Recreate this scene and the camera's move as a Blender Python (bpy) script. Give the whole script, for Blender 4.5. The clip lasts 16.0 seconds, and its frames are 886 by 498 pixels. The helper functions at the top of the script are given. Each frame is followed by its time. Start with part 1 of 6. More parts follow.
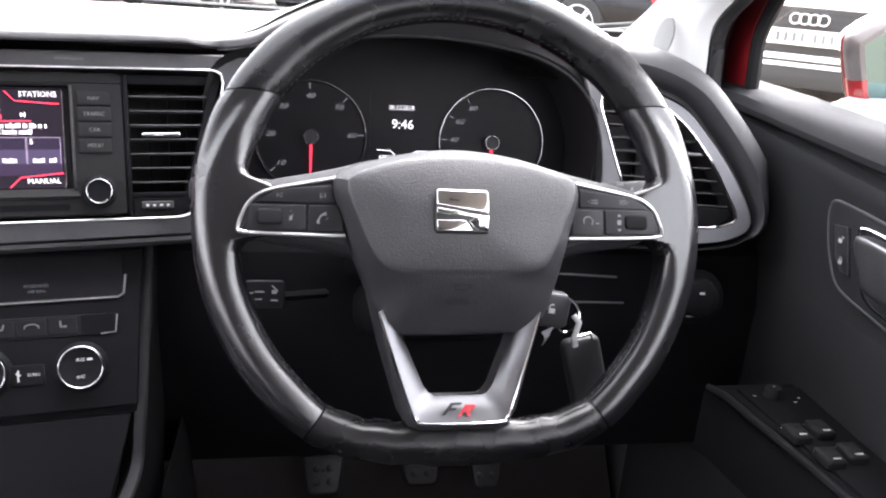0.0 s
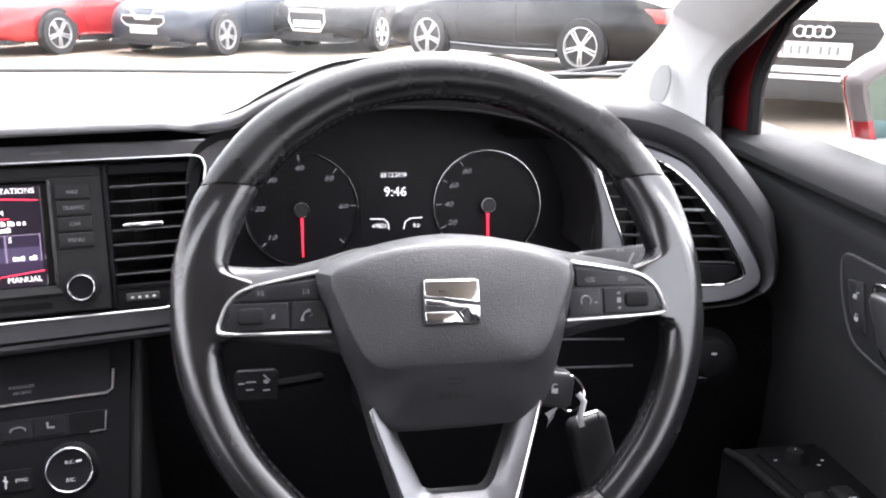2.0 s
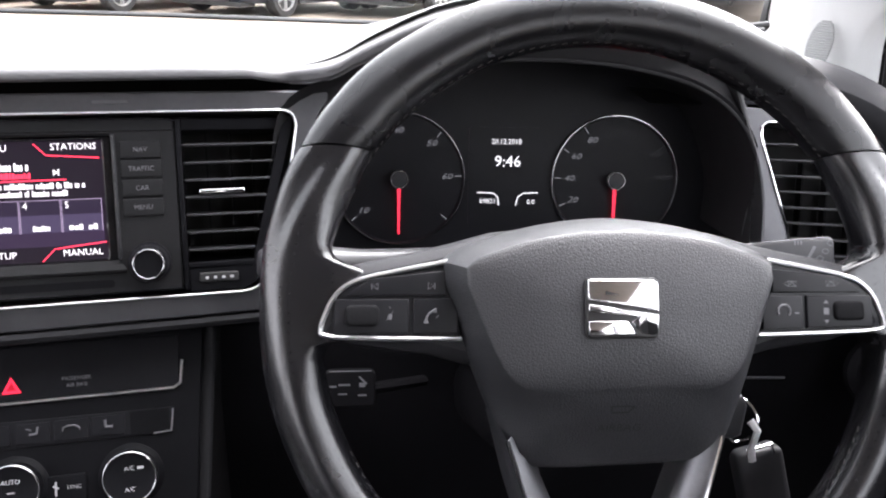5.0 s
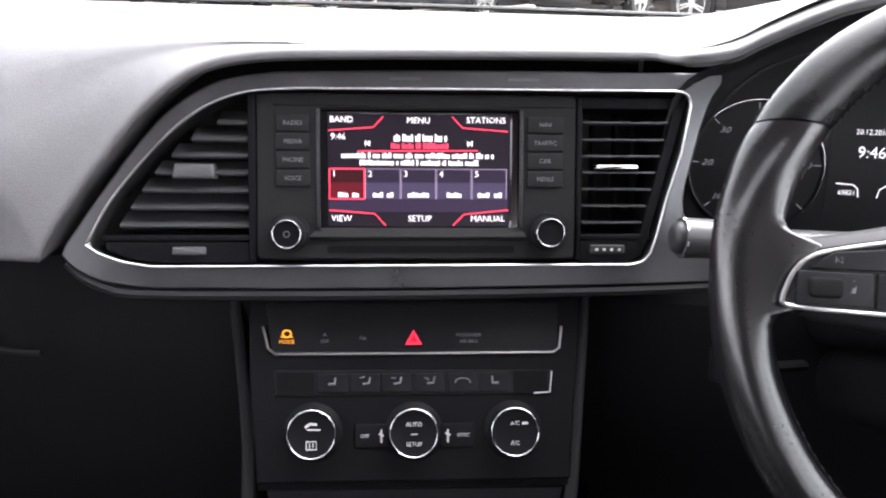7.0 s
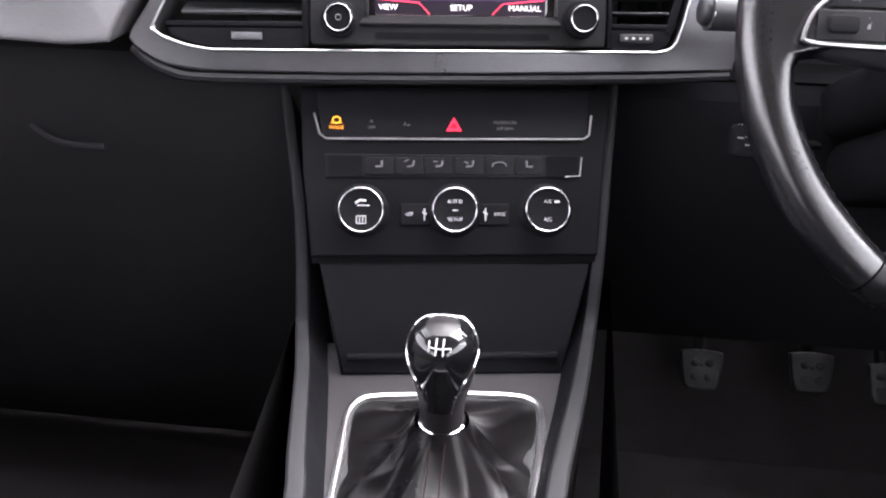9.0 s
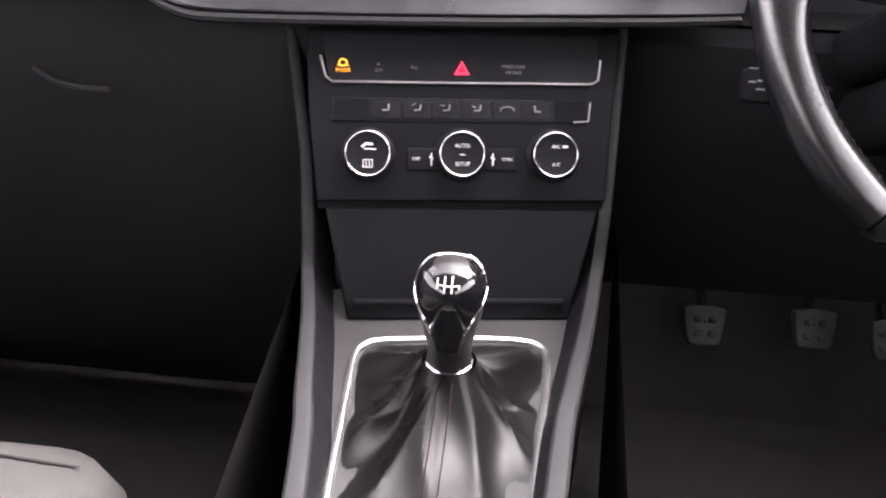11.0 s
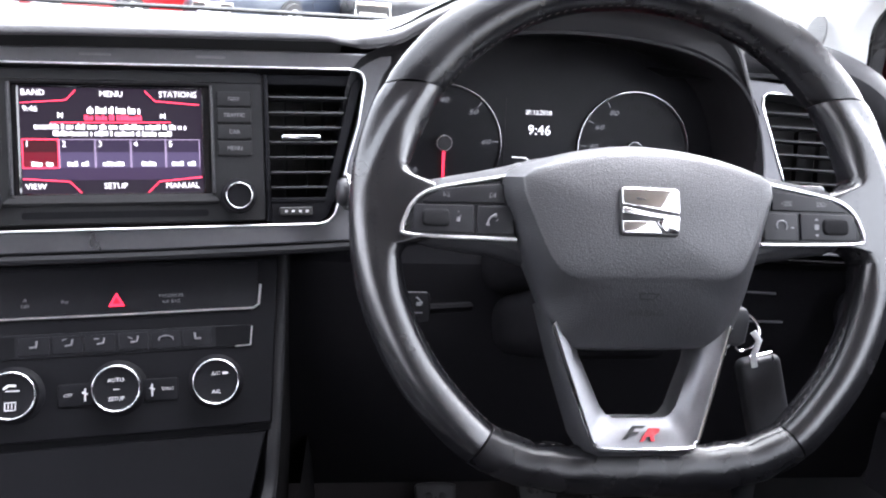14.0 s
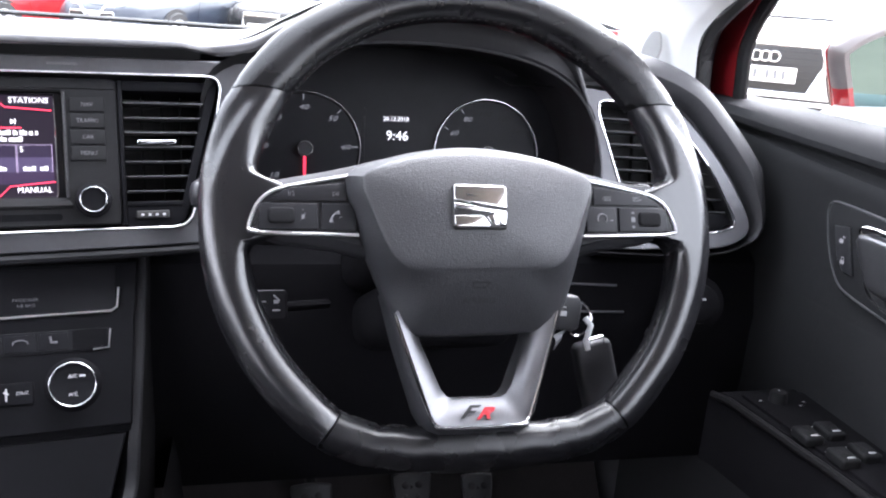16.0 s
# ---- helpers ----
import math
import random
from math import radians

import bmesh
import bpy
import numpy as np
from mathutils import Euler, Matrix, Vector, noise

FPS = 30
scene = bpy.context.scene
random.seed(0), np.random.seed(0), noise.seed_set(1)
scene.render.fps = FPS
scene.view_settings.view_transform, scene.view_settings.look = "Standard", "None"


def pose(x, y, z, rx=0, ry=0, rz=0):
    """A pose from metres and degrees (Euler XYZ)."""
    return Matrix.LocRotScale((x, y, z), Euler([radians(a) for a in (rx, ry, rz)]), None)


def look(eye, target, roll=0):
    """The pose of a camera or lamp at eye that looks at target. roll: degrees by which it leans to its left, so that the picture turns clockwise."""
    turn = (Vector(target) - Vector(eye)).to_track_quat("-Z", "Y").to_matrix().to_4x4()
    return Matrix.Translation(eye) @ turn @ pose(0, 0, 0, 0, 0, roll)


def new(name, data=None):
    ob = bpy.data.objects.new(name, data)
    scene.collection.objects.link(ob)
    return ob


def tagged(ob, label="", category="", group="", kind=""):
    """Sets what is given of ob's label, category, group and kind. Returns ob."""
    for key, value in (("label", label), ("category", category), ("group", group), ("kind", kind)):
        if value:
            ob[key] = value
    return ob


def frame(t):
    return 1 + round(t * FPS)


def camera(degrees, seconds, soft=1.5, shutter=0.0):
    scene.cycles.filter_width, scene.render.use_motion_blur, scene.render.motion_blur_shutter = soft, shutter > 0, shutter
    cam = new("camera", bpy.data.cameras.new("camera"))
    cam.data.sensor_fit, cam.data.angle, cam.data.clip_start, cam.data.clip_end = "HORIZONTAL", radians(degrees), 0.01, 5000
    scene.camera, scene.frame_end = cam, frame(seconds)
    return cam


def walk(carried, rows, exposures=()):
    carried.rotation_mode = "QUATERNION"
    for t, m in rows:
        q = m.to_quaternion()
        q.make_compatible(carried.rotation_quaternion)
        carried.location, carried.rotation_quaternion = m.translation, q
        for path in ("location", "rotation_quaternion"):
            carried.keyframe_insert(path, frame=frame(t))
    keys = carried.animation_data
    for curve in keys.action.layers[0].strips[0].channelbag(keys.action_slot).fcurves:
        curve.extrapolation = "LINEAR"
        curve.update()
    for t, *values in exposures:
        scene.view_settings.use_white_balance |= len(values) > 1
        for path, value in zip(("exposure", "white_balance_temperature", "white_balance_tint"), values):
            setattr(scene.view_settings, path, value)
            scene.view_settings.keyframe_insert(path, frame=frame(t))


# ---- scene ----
cam = camera(55.5, 16.0, soft=2.1)
METRES, EYE, TILT, LEAN, TURN = 0.82, 1.15, -19.5, -4.2, -10.0
ROWS = [
    (0.0, 0.0, 0.0, 0.0, 0.0, 0.0, -0.0),
    (0.5, 0.0028, 0.0, -0.0016, 0.11, 0.17, 0.83),
    (1.0, 0.0013, 0.0033, 0.0015, 0.36, 0.34, 1.65),
    (1.5, 0.0089, 0.0101, 0.0253, 0.71, 0.98, 2.18),
    (2.0, 0.0232, 0.0314, 0.0519, 1.15, 1.76, 2.85),
    (2.5, 0.0339, 0.0725, 0.0627, 1.62, 1.7, 3.07),
    (3.0, 0.0374, 0.1325, 0.0762, 2.05, 1.1, 2.63),
    (3.2, 0.0401, 0.1517, 0.0778, 2.28, 0.94, 2.44),
    (5.3, -0.0757, 0.1723, 0.0669, 5.49, -0.22, -0.3),
    (5.5, -0.0929, 0.1679, 0.0651, 8.16, 0.05, -0.61),
    (6.0, -0.1616, 0.145, 0.0621, 12.14, 0.29, -1.57),
    (6.5, -0.2098, 0.1265, 0.0562, 14.64, 0.28, -2.19),
    (7.0, -0.2265, 0.1151, 0.0418, 16.14, -0.22, -2.66),
    (7.5, -0.2275, 0.1052, 0.0145, 16.68, -1.16, -2.53),
    (8.0, -0.2273, 0.0907, -0.0115, 16.82, -2.06, -2.6),
    (8.5, -0.2265, 0.0687, -0.0542, 16.79, -3.34, -2.71),
    (9.0, -0.2344, 0.0449, -0.0875, 16.41, -5.26, -2.77),
    (9.2, -0.2346, 0.0396, -0.1013, 16.12, -6.15, -2.78),
    (10.2, -0.2375, 0.041, -0.1174, 16.39, -8.67, -3.03),
    (11.3, -0.2417, 0.0508, -0.1033, 16.44, -6.27, -3.27),
    (11.5, -0.2366, 0.0542, -0.0792, 16.72, -5.4, -3.23),
    (12.0, -0.2312, 0.0575, -0.0301, 16.31, -1.65, -2.93),
    (12.5, -0.2298, 0.0569, -0.0011, 16.4, 1.14, -2.35),
    (13.0, -0.2004, 0.0615, -0.0057, 14.8, 2.1, -1.45),
    (13.5, -0.1438, 0.0712, -0.0103, 9.99, 1.97, -0.99),
    (14.0, -0.0893, 0.0593, -0.018, 4.27, 1.9, -0.38),
    (14.5, -0.0434, 0.0516, -0.0169, 0.25, 2.18, 0.64),
    (15.0, -0.0407, 0.0291, -0.0217, -1.83, 2.61, 1.31),
    (15.5, -0.0448, 0.0181, -0.031, -2.57, 2.77, 1.29),
    (16.0, -0.0464, 0.018, -0.0335, -2.71, 2.66, 1.09),
]
EXPOSURE = 3.20
walk(cam, [(t, pose(0, 0, EYE, TILT, LEAN, TURN) @ pose(METRES * x, METRES * y, METRES * z, 90 + pitch, roll, yaw)) for t, x, y, z, yaw, pitch, roll in ROWS],
     [(t, EXPOSURE + e, kelvin, tint) for t, e, kelvin, tint in ((0.0, 0.58, 6400, 17), (1.5, 0.57, 6400, 17), (2.5, 0.20, 6400, 17), (3.0, 0.06, 6400, 17), (5.5, 0.0, 6400, 17), (7.5, 0.15, 6400, 17), (8.0, 0.48, 6400, 18), (8.5, 0.68, 6400, 20), (9.2, 0.68, 6400, 20), (11.3, 1.03, 6750, 24), (12.0, 1.15, 6700, 22), (12.5, 1.0, 6500, 18), (13.5, 0.85, 6200, 17), (14.5, 0.62, 6050, 17), (16.0, 0.60, 6050, 17))])

# ---- light: an overcast winter sky and a weak, wide sun behind the cloud ----
world = bpy.data.worlds.new("overcast_sky")
scene.world = world
world.use_nodes = True
wn, wl = world.node_tree.nodes, world.node_tree.links
wn.clear()
sky = wn.new("ShaderNodeTexSky")
sky.sky_type, sky.sun_disc = "NISHITA", False
sky.sun_elevation, sky.sun_rotation = radians(53), radians(41.6)
sky.dust_density = 4.0
grey = wn.new("ShaderNodeHueSaturation")
grey.inputs["Saturation"].default_value = 0.10
back = wn.new("ShaderNodeBackground")
back.inputs["Strength"].default_value = 0.15
wout = wn.new("ShaderNodeOutputWorld")
wl.new(sky.outputs["Color"], grey.inputs["Color"])
wl.new(grey.outputs["Color"], back.inputs["Color"])
wl.new(back.outputs["Background"], wout.inputs["Surface"])
sun = new("sun", bpy.data.lights.new("sun", "SUN"))
sun.data.energy, sun.data.angle, sun.data.color = 0.71, radians(90), (1.0, 0.97, 0.93)
sun.matrix_world = look((4.0, 4.5, 8.0), (0, 0, 0))


# ---- materials ----
def mat(name, color, rough=0.5, metal=0.0, spread=0.12, size=40.0, bump=0.0, bump_size=900.0, kind="noise", coat=0.0, gloss_spread=0.08, spec=0.5, random_tint=0.0):
    """A surface with its colour, its gloss and its relief varied at two scales. Sizes are in cells a metre."""
    m = bpy.data.materials.new(name)
    m.use_nodes = True
    n, l = m.node_tree.nodes, m.node_tree.links
    b = n["Principled BSDF"]
    co = n.new("ShaderNodeTexCoord")
    big = n.new("ShaderNodeTexNoise")
    big.inputs["Scale"].default_value, big.inputs["Detail"].default_value = size, 6
    l.new(co.outputs["Object"], big.inputs["Vector"])
    fine = n.new("ShaderNodeTexNoise")
    fine.inputs["Scale"].default_value, fine.inputs["Detail"].default_value = size * 9, 3
    l.new(co.outputs["Object"], fine.inputs["Vector"])
    mix = n.new("ShaderNodeMath")
    mix.operation = "MULTIPLY_ADD"
    mix.inputs[1].default_value = 0.4
    l.new(fine.outputs["Fac"], mix.inputs[0])
    l.new(big.outputs["Fac"], mix.inputs[2])
    ramp = n.new("ShaderNodeMapRange")
    ramp.inputs["From Min"].default_value, ramp.inputs["From Max"].default_value = 0.4, 1.0
    ramp.inputs["To Min"].default_value, ramp.inputs["To Max"].default_value = 1 - spread, 1 + spread
    l.new(mix.outputs[0], ramp.inputs["Value"])
    tint = n.new("ShaderNodeMix")
    tint.data_type, tint.blend_type = "RGBA", "MULTIPLY"
    tint.inputs["Factor"].default_value = 1.0
    tint.inputs["A"].default_value = (*color, 1)
    l.new(ramp.outputs["Result"], tint.inputs["B"])
    l.new(tint.outputs["Result"], b.inputs["Base Color"])
    gl = n.new("ShaderNodeMapRange")
    gl.inputs["From Min"].default_value, gl.inputs["From Max"].default_value = 0.3, 0.8
    gl.inputs["To Min"].default_value, gl.inputs["To Max"].default_value = max(0.02, rough - gloss_spread), min(1, rough + gloss_spread)
    l.new(big.outputs["Fac"], gl.inputs["Value"])
    l.new(gl.outputs["Result"], b.inputs["Roughness"])
    b.inputs["Metallic"].default_value = metal
    b.inputs["Coat Weight"].default_value = coat
    b.inputs["Coat Roughness"].default_value = 0.06
    b.inputs["Specular IOR Level"].default_value = spec
    if bump:
        bp = n.new("ShaderNodeBump")
        bp.inputs["Strength"].default_value, bp.inputs["Distance"].default_value = bump, 0.0006
        if kind == "noise":
            tex = n.new("ShaderNodeTexNoise")
            tex.inputs["Scale"].default_value, tex.inputs["Detail"].default_value = bump_size, 2
            l.new(co.outputs["Object"], tex.inputs["Vector"])
            l.new(tex.outputs["Fac"], bp.inputs["Height"])
        else:
            tex = n.new("ShaderNodeTexVoronoi")
            tex.feature = "DISTANCE_TO_EDGE" if kind == "grain" else "F1"
            tex.inputs["Scale"].default_value = bump_size
            l.new(co.outputs["Object"], tex.inputs["Vector"])
            cut = n.new("ShaderNodeMapRange")
            cut.inputs["From Max"].default_value = 0.28 if kind == "grain" else 0.3
            cut.inputs["From Min"].default_value = 0.0 if kind == "grain" else 0.16
            l.new(tex.outputs["Distance"], cut.inputs["Value"])
            l.new(cut.outputs["Result"], bp.inputs["Height"])
        l.new(bp.outputs["Normal"], b.inputs["Normal"])
    return m


def glow(name, color, strength):
    m = bpy.data.materials.new(name)
    m.use_nodes = True
    b = m.node_tree.nodes["Principled BSDF"]
    b.inputs["Base Color"].default_value = (0.01, 0.01, 0.01, 1)
    b.inputs["Roughness"].default_value = 0.3
    b.inputs["Specular IOR Level"].default_value = 0.12
    b.inputs["Emission Color"].default_value = (*color, 1)
    b.inputs["Emission Strength"].default_value = strength / 2 ** 2.34
    return m


def glass(name, color=(1, 1, 1), ior=1.06, part_of=0.25):
    """A thin pane: clear, with a sharp reflection that grows at a flat angle."""
    m = bpy.data.materials.new(name)
    m.use_nodes = True
    n, l = m.node_tree.nodes, m.node_tree.links
    n.clear()
    clear, shine, mix, fres, out = (n.new(k) for k in ("ShaderNodeBsdfTransparent", "ShaderNodeBsdfGlossy", "ShaderNodeMixShader", "ShaderNodeFresnel", "ShaderNodeOutputMaterial"))
    clear.inputs["Color"].default_value = (*color, 1)
    shine.inputs["Roughness"].default_value = 0.0
    fres.inputs["IOR"].default_value = ior
    weak = n.new("ShaderNodeMath")
    weak.operation, weak.inputs[1].default_value = "MULTIPLY", part_of
    l.new(fres.outputs["Fac"], weak.inputs[0])
    l.new(weak.outputs[0], mix.inputs["Fac"])
    l.new(clear.outputs["BSDF"], mix.inputs[1])
    l.new(shine.outputs["BSDF"], mix.inputs[2])
    l.new(mix.outputs["Shader"], out.inputs["Surface"])
    return m


PAD = mat("dash_pad_plastic", (0.090, 0.088, 0.092), 0.46, spec=0.58, spread=0.10, size=18, bump=0.35, bump_size=700, kind="grain")
SOFT = mat("soft_dark_plastic", (0.075, 0.075, 0.081), 0.50, size=22, bump=0.3, bump_size=750, kind="grain")
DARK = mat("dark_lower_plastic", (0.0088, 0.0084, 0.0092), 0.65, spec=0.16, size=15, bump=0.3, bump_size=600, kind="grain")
TRIM = mat("satin_grey_trim", (0.145, 0.145, 0.153), 0.34, metal=0.75, size=30, bump=0.05)
ENDPAD = mat("sheen_end_pad", (0.042, 0.042, 0.045), 0.52, spec=0.20, size=20, bump=0.15, bump_size=800, kind="grain")
DOORCARD = mat("door_card_plastic", (0.029, 0.0295, 0.031), 0.75, spec=0.08, size=20, bump=0.16, bump_size=700, kind="grain")
DECKTRIM = mat("satin_deck_trim", (0.038, 0.036, 0.038), 0.45, size=30, bump=0.05)
EDGETRIM = mat("dull_grey_edge_trim", (0.022, 0.022, 0.024), 0.58, spec=0.14, size=30, bump=0.05)
STALK = mat("satin_stalk_plastic", (0.070, 0.070, 0.073), 0.40, size=40, bump=0.05)
HOOD = mat("grained_hood_plastic", (0.016, 0.0155, 0.0170), 0.62, spec=0.25, size=25, bump=0.2, bump_size=700, kind="grain")
POD = mat("satin_button_plastic", (0.014, 0.014, 0.016), 0.38, spec=0.3, size=40)
SPOKE = mat("satin_spoke_plastic", (0.030, 0.030, 0.033), 0.58, spec=0.30, size=25, bump=0.12, bump_size=620, kind="grain")
# darkened copy of the matt black: dim light low in the cabin, as colour
SHADE = mat("shade_black_plastic", (0.0085, 0.0082, 0.0095), 0.75, spec=0.05, size=25, bump=0.2, bump_size=700, kind="grain")
MATTE = mat("matt_black_plastic", (0.013, 0.013, 0.014), 0.72, spec=0.2, size=25, bump=0.2, bump_size=700, kind="grain")
FASCIA = mat("charcoal_fascia", (0.0064, 0.0064, 0.0078), 0.55, spec=0.09, size=30, bump=0.08)
LENS = mat("dark_instrument_face", (0.013, 0.013, 0.015), 0.35, gloss_spread=0.03, spec=0.10)
CLUSTER = mat("instrument_panel_face", (0.015, 0.015, 0.018), 0.40, gloss_spread=0.03, spec=0.2)
GLOSS = mat("piano_black", (0.006, 0.006, 0.007), 0.09, gloss_spread=0.03, coat=0.6)
SATIN = mat("satin_silver", (0.20, 0.20, 0.21), 0.40, metal=0.85, size=60, bump=0.05)
CHROME = mat("chrome", (0.86, 0.86, 0.87), 0.08, metal=1.0, spread=0.03, gloss_spread=0.03)
BRIGHT = mat("brushed_bright_trim", (0.86, 0.86, 0.87), 0.32, metal=1.0, spread=0.03, gloss_spread=0.03)
DULLED = mat("dulled_chrome", (0.40, 0.40, 0.41), 0.20, metal=1.0, spread=0.03, gloss_spread=0.03)
SLAT = mat("vent_slat_plastic", (0.028, 0.028, 0.031), 0.45, size=40)
LEATHER = mat("smooth_black_leather", (0.0050, 0.0050, 0.0060), 0.28, spec=0.52, size=35, bump=0.07, bump_size=1100, kind="grain", gloss_spread=0.07)
PERF = mat("perforated_black_leather", (0.0065, 0.0065, 0.0078), 0.25, spec=1.0, size=35, bump=0.05, bump_size=1100, kind="grain", gloss_spread=0.05)
HUB = mat("grained_airbag_cover", (0.026, 0.0265, 0.0295), 0.47, spec=0.68, size=25, bump=0.22, bump_size=620, kind="grain")
THREAD = mat("grey_thread", (0.06, 0.055, 0.055), 0.9, spec=0.1)
BUTTON = mat("button_plastic", (0.012, 0.012, 0.014), 0.42, spec=0.25, size=40)
# dull black: shade put into the knee ledge's colour, and the rollers' own black
SHADE_ROLLER_BLACK = mat("shade_and_roller_black", (0.016, 0.016, 0.017), 0.95, spec=0.03, bump=0.3)
# slat plastic made paler: light falling on the louvres is put into the colour
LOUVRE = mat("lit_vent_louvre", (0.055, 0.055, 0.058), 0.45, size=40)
RUBBER = mat("black_rubber", (0.020, 0.020, 0.021), 0.7, bump=0.1)
CARPET = mat("dark_carpet", (0.036, 0.033, 0.034), 0.95, bump=0.9, bump_size=1200, spec=0.1)
PILLAR = mat("light_grey_pillar_trim", (0.55, 0.55, 0.54), 0.6, spread=0.04, bump=0.2, bump_size=1100)
HEADLINER = mat("light_grey_headliner", (0.30, 0.303, 0.31), 0.9, bump=0.3, bump_size=1500)
SEATCLOTH = mat("dark_cabin_cloth", (0.03, 0.03, 0.032), 0.9, bump=0.3)
SEATGREY = mat("grey_seat_cloth", (0.070, 0.068, 0.066), 0.9, bump=0.5, bump_size=900, spec=0.15)
REDPAINT = mat("red_car_paint", (0.36, 0.012, 0.016), 0.30, spread=0.03, coat=0.8, gloss_spread=0.02, size=1.5)
# the red paint darkened: the shade on the door's frame is put into its colour
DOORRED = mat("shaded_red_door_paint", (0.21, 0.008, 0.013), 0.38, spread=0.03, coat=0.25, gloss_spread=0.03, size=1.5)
WHITEPAINT = mat("white_car_paint", (0.80, 0.80, 0.80), 0.30, spread=0.02, coat=0.8, gloss_spread=0.02, size=1.5)
SILVERPAINT = mat("silver_car_paint", (0.50, 0.52, 0.54), 0.30, metal=0.4, spread=0.02, coat=0.8, gloss_spread=0.02, size=1.5)
BLACKPAINT = mat("black_car_paint", (0.008, 0.008, 0.009), 0.26, spread=0.02, spec=0.25, coat=0.15, gloss_spread=0.02, size=1.5)
BLUEPAINT = mat("dark_blue_car_paint", (0.016, 0.022, 0.036), 0.30, spread=0.02, coat=0.5, gloss_spread=0.02, size=1.5)
TINTED = mat("dark_car_window", (0.02, 0.022, 0.025), 0.08, gloss_spread=0.02)
TYRE = mat("tyre_rubber", (0.020, 0.020, 0.021), 0.8, bump=0.3, bump_size=200)
ALLOY = mat("silver_alloy", (0.55, 0.55, 0.56), 0.35, metal=0.8)
PLATE = mat("white_plate", (0.75, 0.75, 0.72), 0.4, spread=0.03)
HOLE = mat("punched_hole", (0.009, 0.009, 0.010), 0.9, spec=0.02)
INK = mat("black_ink", (0.02, 0.02, 0.02), 0.5)
LAMPLENS = mat("clear_lamp_lens", (0.60, 0.62, 0.65), 0.15, metal=0.3)
TAIL = mat("red_tail_lamp", (0.45, 0.02, 0.02), 0.2, coat=0.5)
GROUND = mat("sandy_tarmac", (0.22, 0.178, 0.138), 0.85, spread=0.22, size=0.7, bump=0.6, bump_size=90)
BAG = mat("thin_black_leatherette", (0.012, 0.011, 0.012), 0.38, spec=0.28, size=30, bump=0.08, bump_size=1200, kind="grain")
GAITER = mat("soft_gaiter_leather", (0.0042, 0.0038, 0.0042), 0.33, spec=0.14, size=30, bump=0.06, bump_size=900, kind="grain")
MARK = mat("pale_print", (0.55, 0.55, 0.56), 0.6, spread=0.02)
KEYMARK = mat("grey_print", (0.15, 0.15, 0.16), 0.6, spread=0.02)
DIMMARK = mat("dim_grey_print", (0.16, 0.16, 0.17), 0.6, spread=0.02)
REDMARK = mat("red_enamel", (0.5, 0.01, 0.02), 0.3, spread=0.02)
GLASS = glass("clear_glass", (0.97, 0.985, 0.98))
SCREENGLASS = glass("windscreen_glass", (0.95, 0.97, 0.965), 1.45, 0.11)
REDGLOSS = mat("polished_red_paint", (0.34, 0.012, 0.016), 0.16, spread=0.02, coat=1.0, gloss_spread=0.02, size=1.5, spec=0.8)
MIRROR = mat("mirror_silver", (0.13, 0.19, 0.19), 0.02, metal=1.0, spread=0.01, gloss_spread=0.01)
SCREEN = glow("screen_black", (0.010, 0.006, 0.012), 1.0)
UI_WHITE = glow("screen_white", (1.0, 0.96, 1.0), 1.3)
UI_DEEP = glow("screen_deep_purple", (0.020, 0.013, 0.030), 1.0)
UI_DEEPRED = glow("screen_deep_red", (0.035, 0.003, 0.006), 1.0)
UI_RED = glow("screen_red", (1.0, 0.05, 0.10), 1.6)
UI_REDFILL = glow("screen_dark_red", (0.11, 0.004, 0.012), 1.0)
UI_PURPLE = glow("screen_purple_grey", (0.055, 0.042, 0.085), 1.0)
UI_BAND = glow("screen_purple_dark", (0.030, 0.018, 0.042), 1.0)
UI_LINE = glow("screen_line", (0.35, 0.28, 0.40), 1.0)
LED_RED = glow("hazard_red", (1.0, 0.03, 0.07), 1.1)
LED_AMBER = glow("amber_light", (1.0, 0.38, 0.03), 1.0)
DIAL_WHITE = glow("dial_white", (0.85, 0.88, 0.95), 0.13)
DIAL_TEXT = glow("display_white", (0.95, 0.97, 1.0), 0.9)
DIAL_DIM = glow("dial_dim", (0.5, 0.5, 0.55), 0.035)
NEEDLE = glow("needle_red", (1.0, 0.04, 0.08), 1.0)


# ---- builders ----
def mesh_of(name, verts, faces, material, smooth=True, sharp=38):
    me = bpy.data.meshes.new(name)
    me.from_pydata([tuple(v) for v in verts], [], faces)
    me.validate()
    bm = bmesh.new()
    bm.from_mesh(me)
    bmesh.ops.recalc_face_normals(bm, faces=bm.faces)
    if smooth:
        for f in bm.faces:
            f.smooth = True
        for e in bm.edges:
            if len(e.link_faces) == 2 and e.calc_face_angle(0) > radians(sharp):
                e.smooth = False
    bm.to_mesh(me)
    bm.free()
    me.materials.append(material)
    return me


def part(name, shape, material, parent, label="", smooth=True, sharp=38):
    """One mesh object under a thing or a part. shape: (verts, faces)."""
    ob = new(name, mesh_of(name, shape[0], shape[1], material, smooth, sharp))
    if parent:
        ob.parent = parent
    if label:
        ob["label"] = label
    return ob


def thing(name, m, label, category, group="", kind=""):
    ob = new(name)
    ob.empty_display_size = 0.02
    ob.matrix_world = m
    return tagged(ob, label, category, group, kind)


def join(*shapes):
    v, f = [], []
    for a, b in shapes:
        k = len(v)
        v += list(a)
        f += [tuple(i + k for i in q) for q in b]
    return v, f


def moved(shape, m):
    return [m @ Vector(v) for v in shape[0]], shape[1]


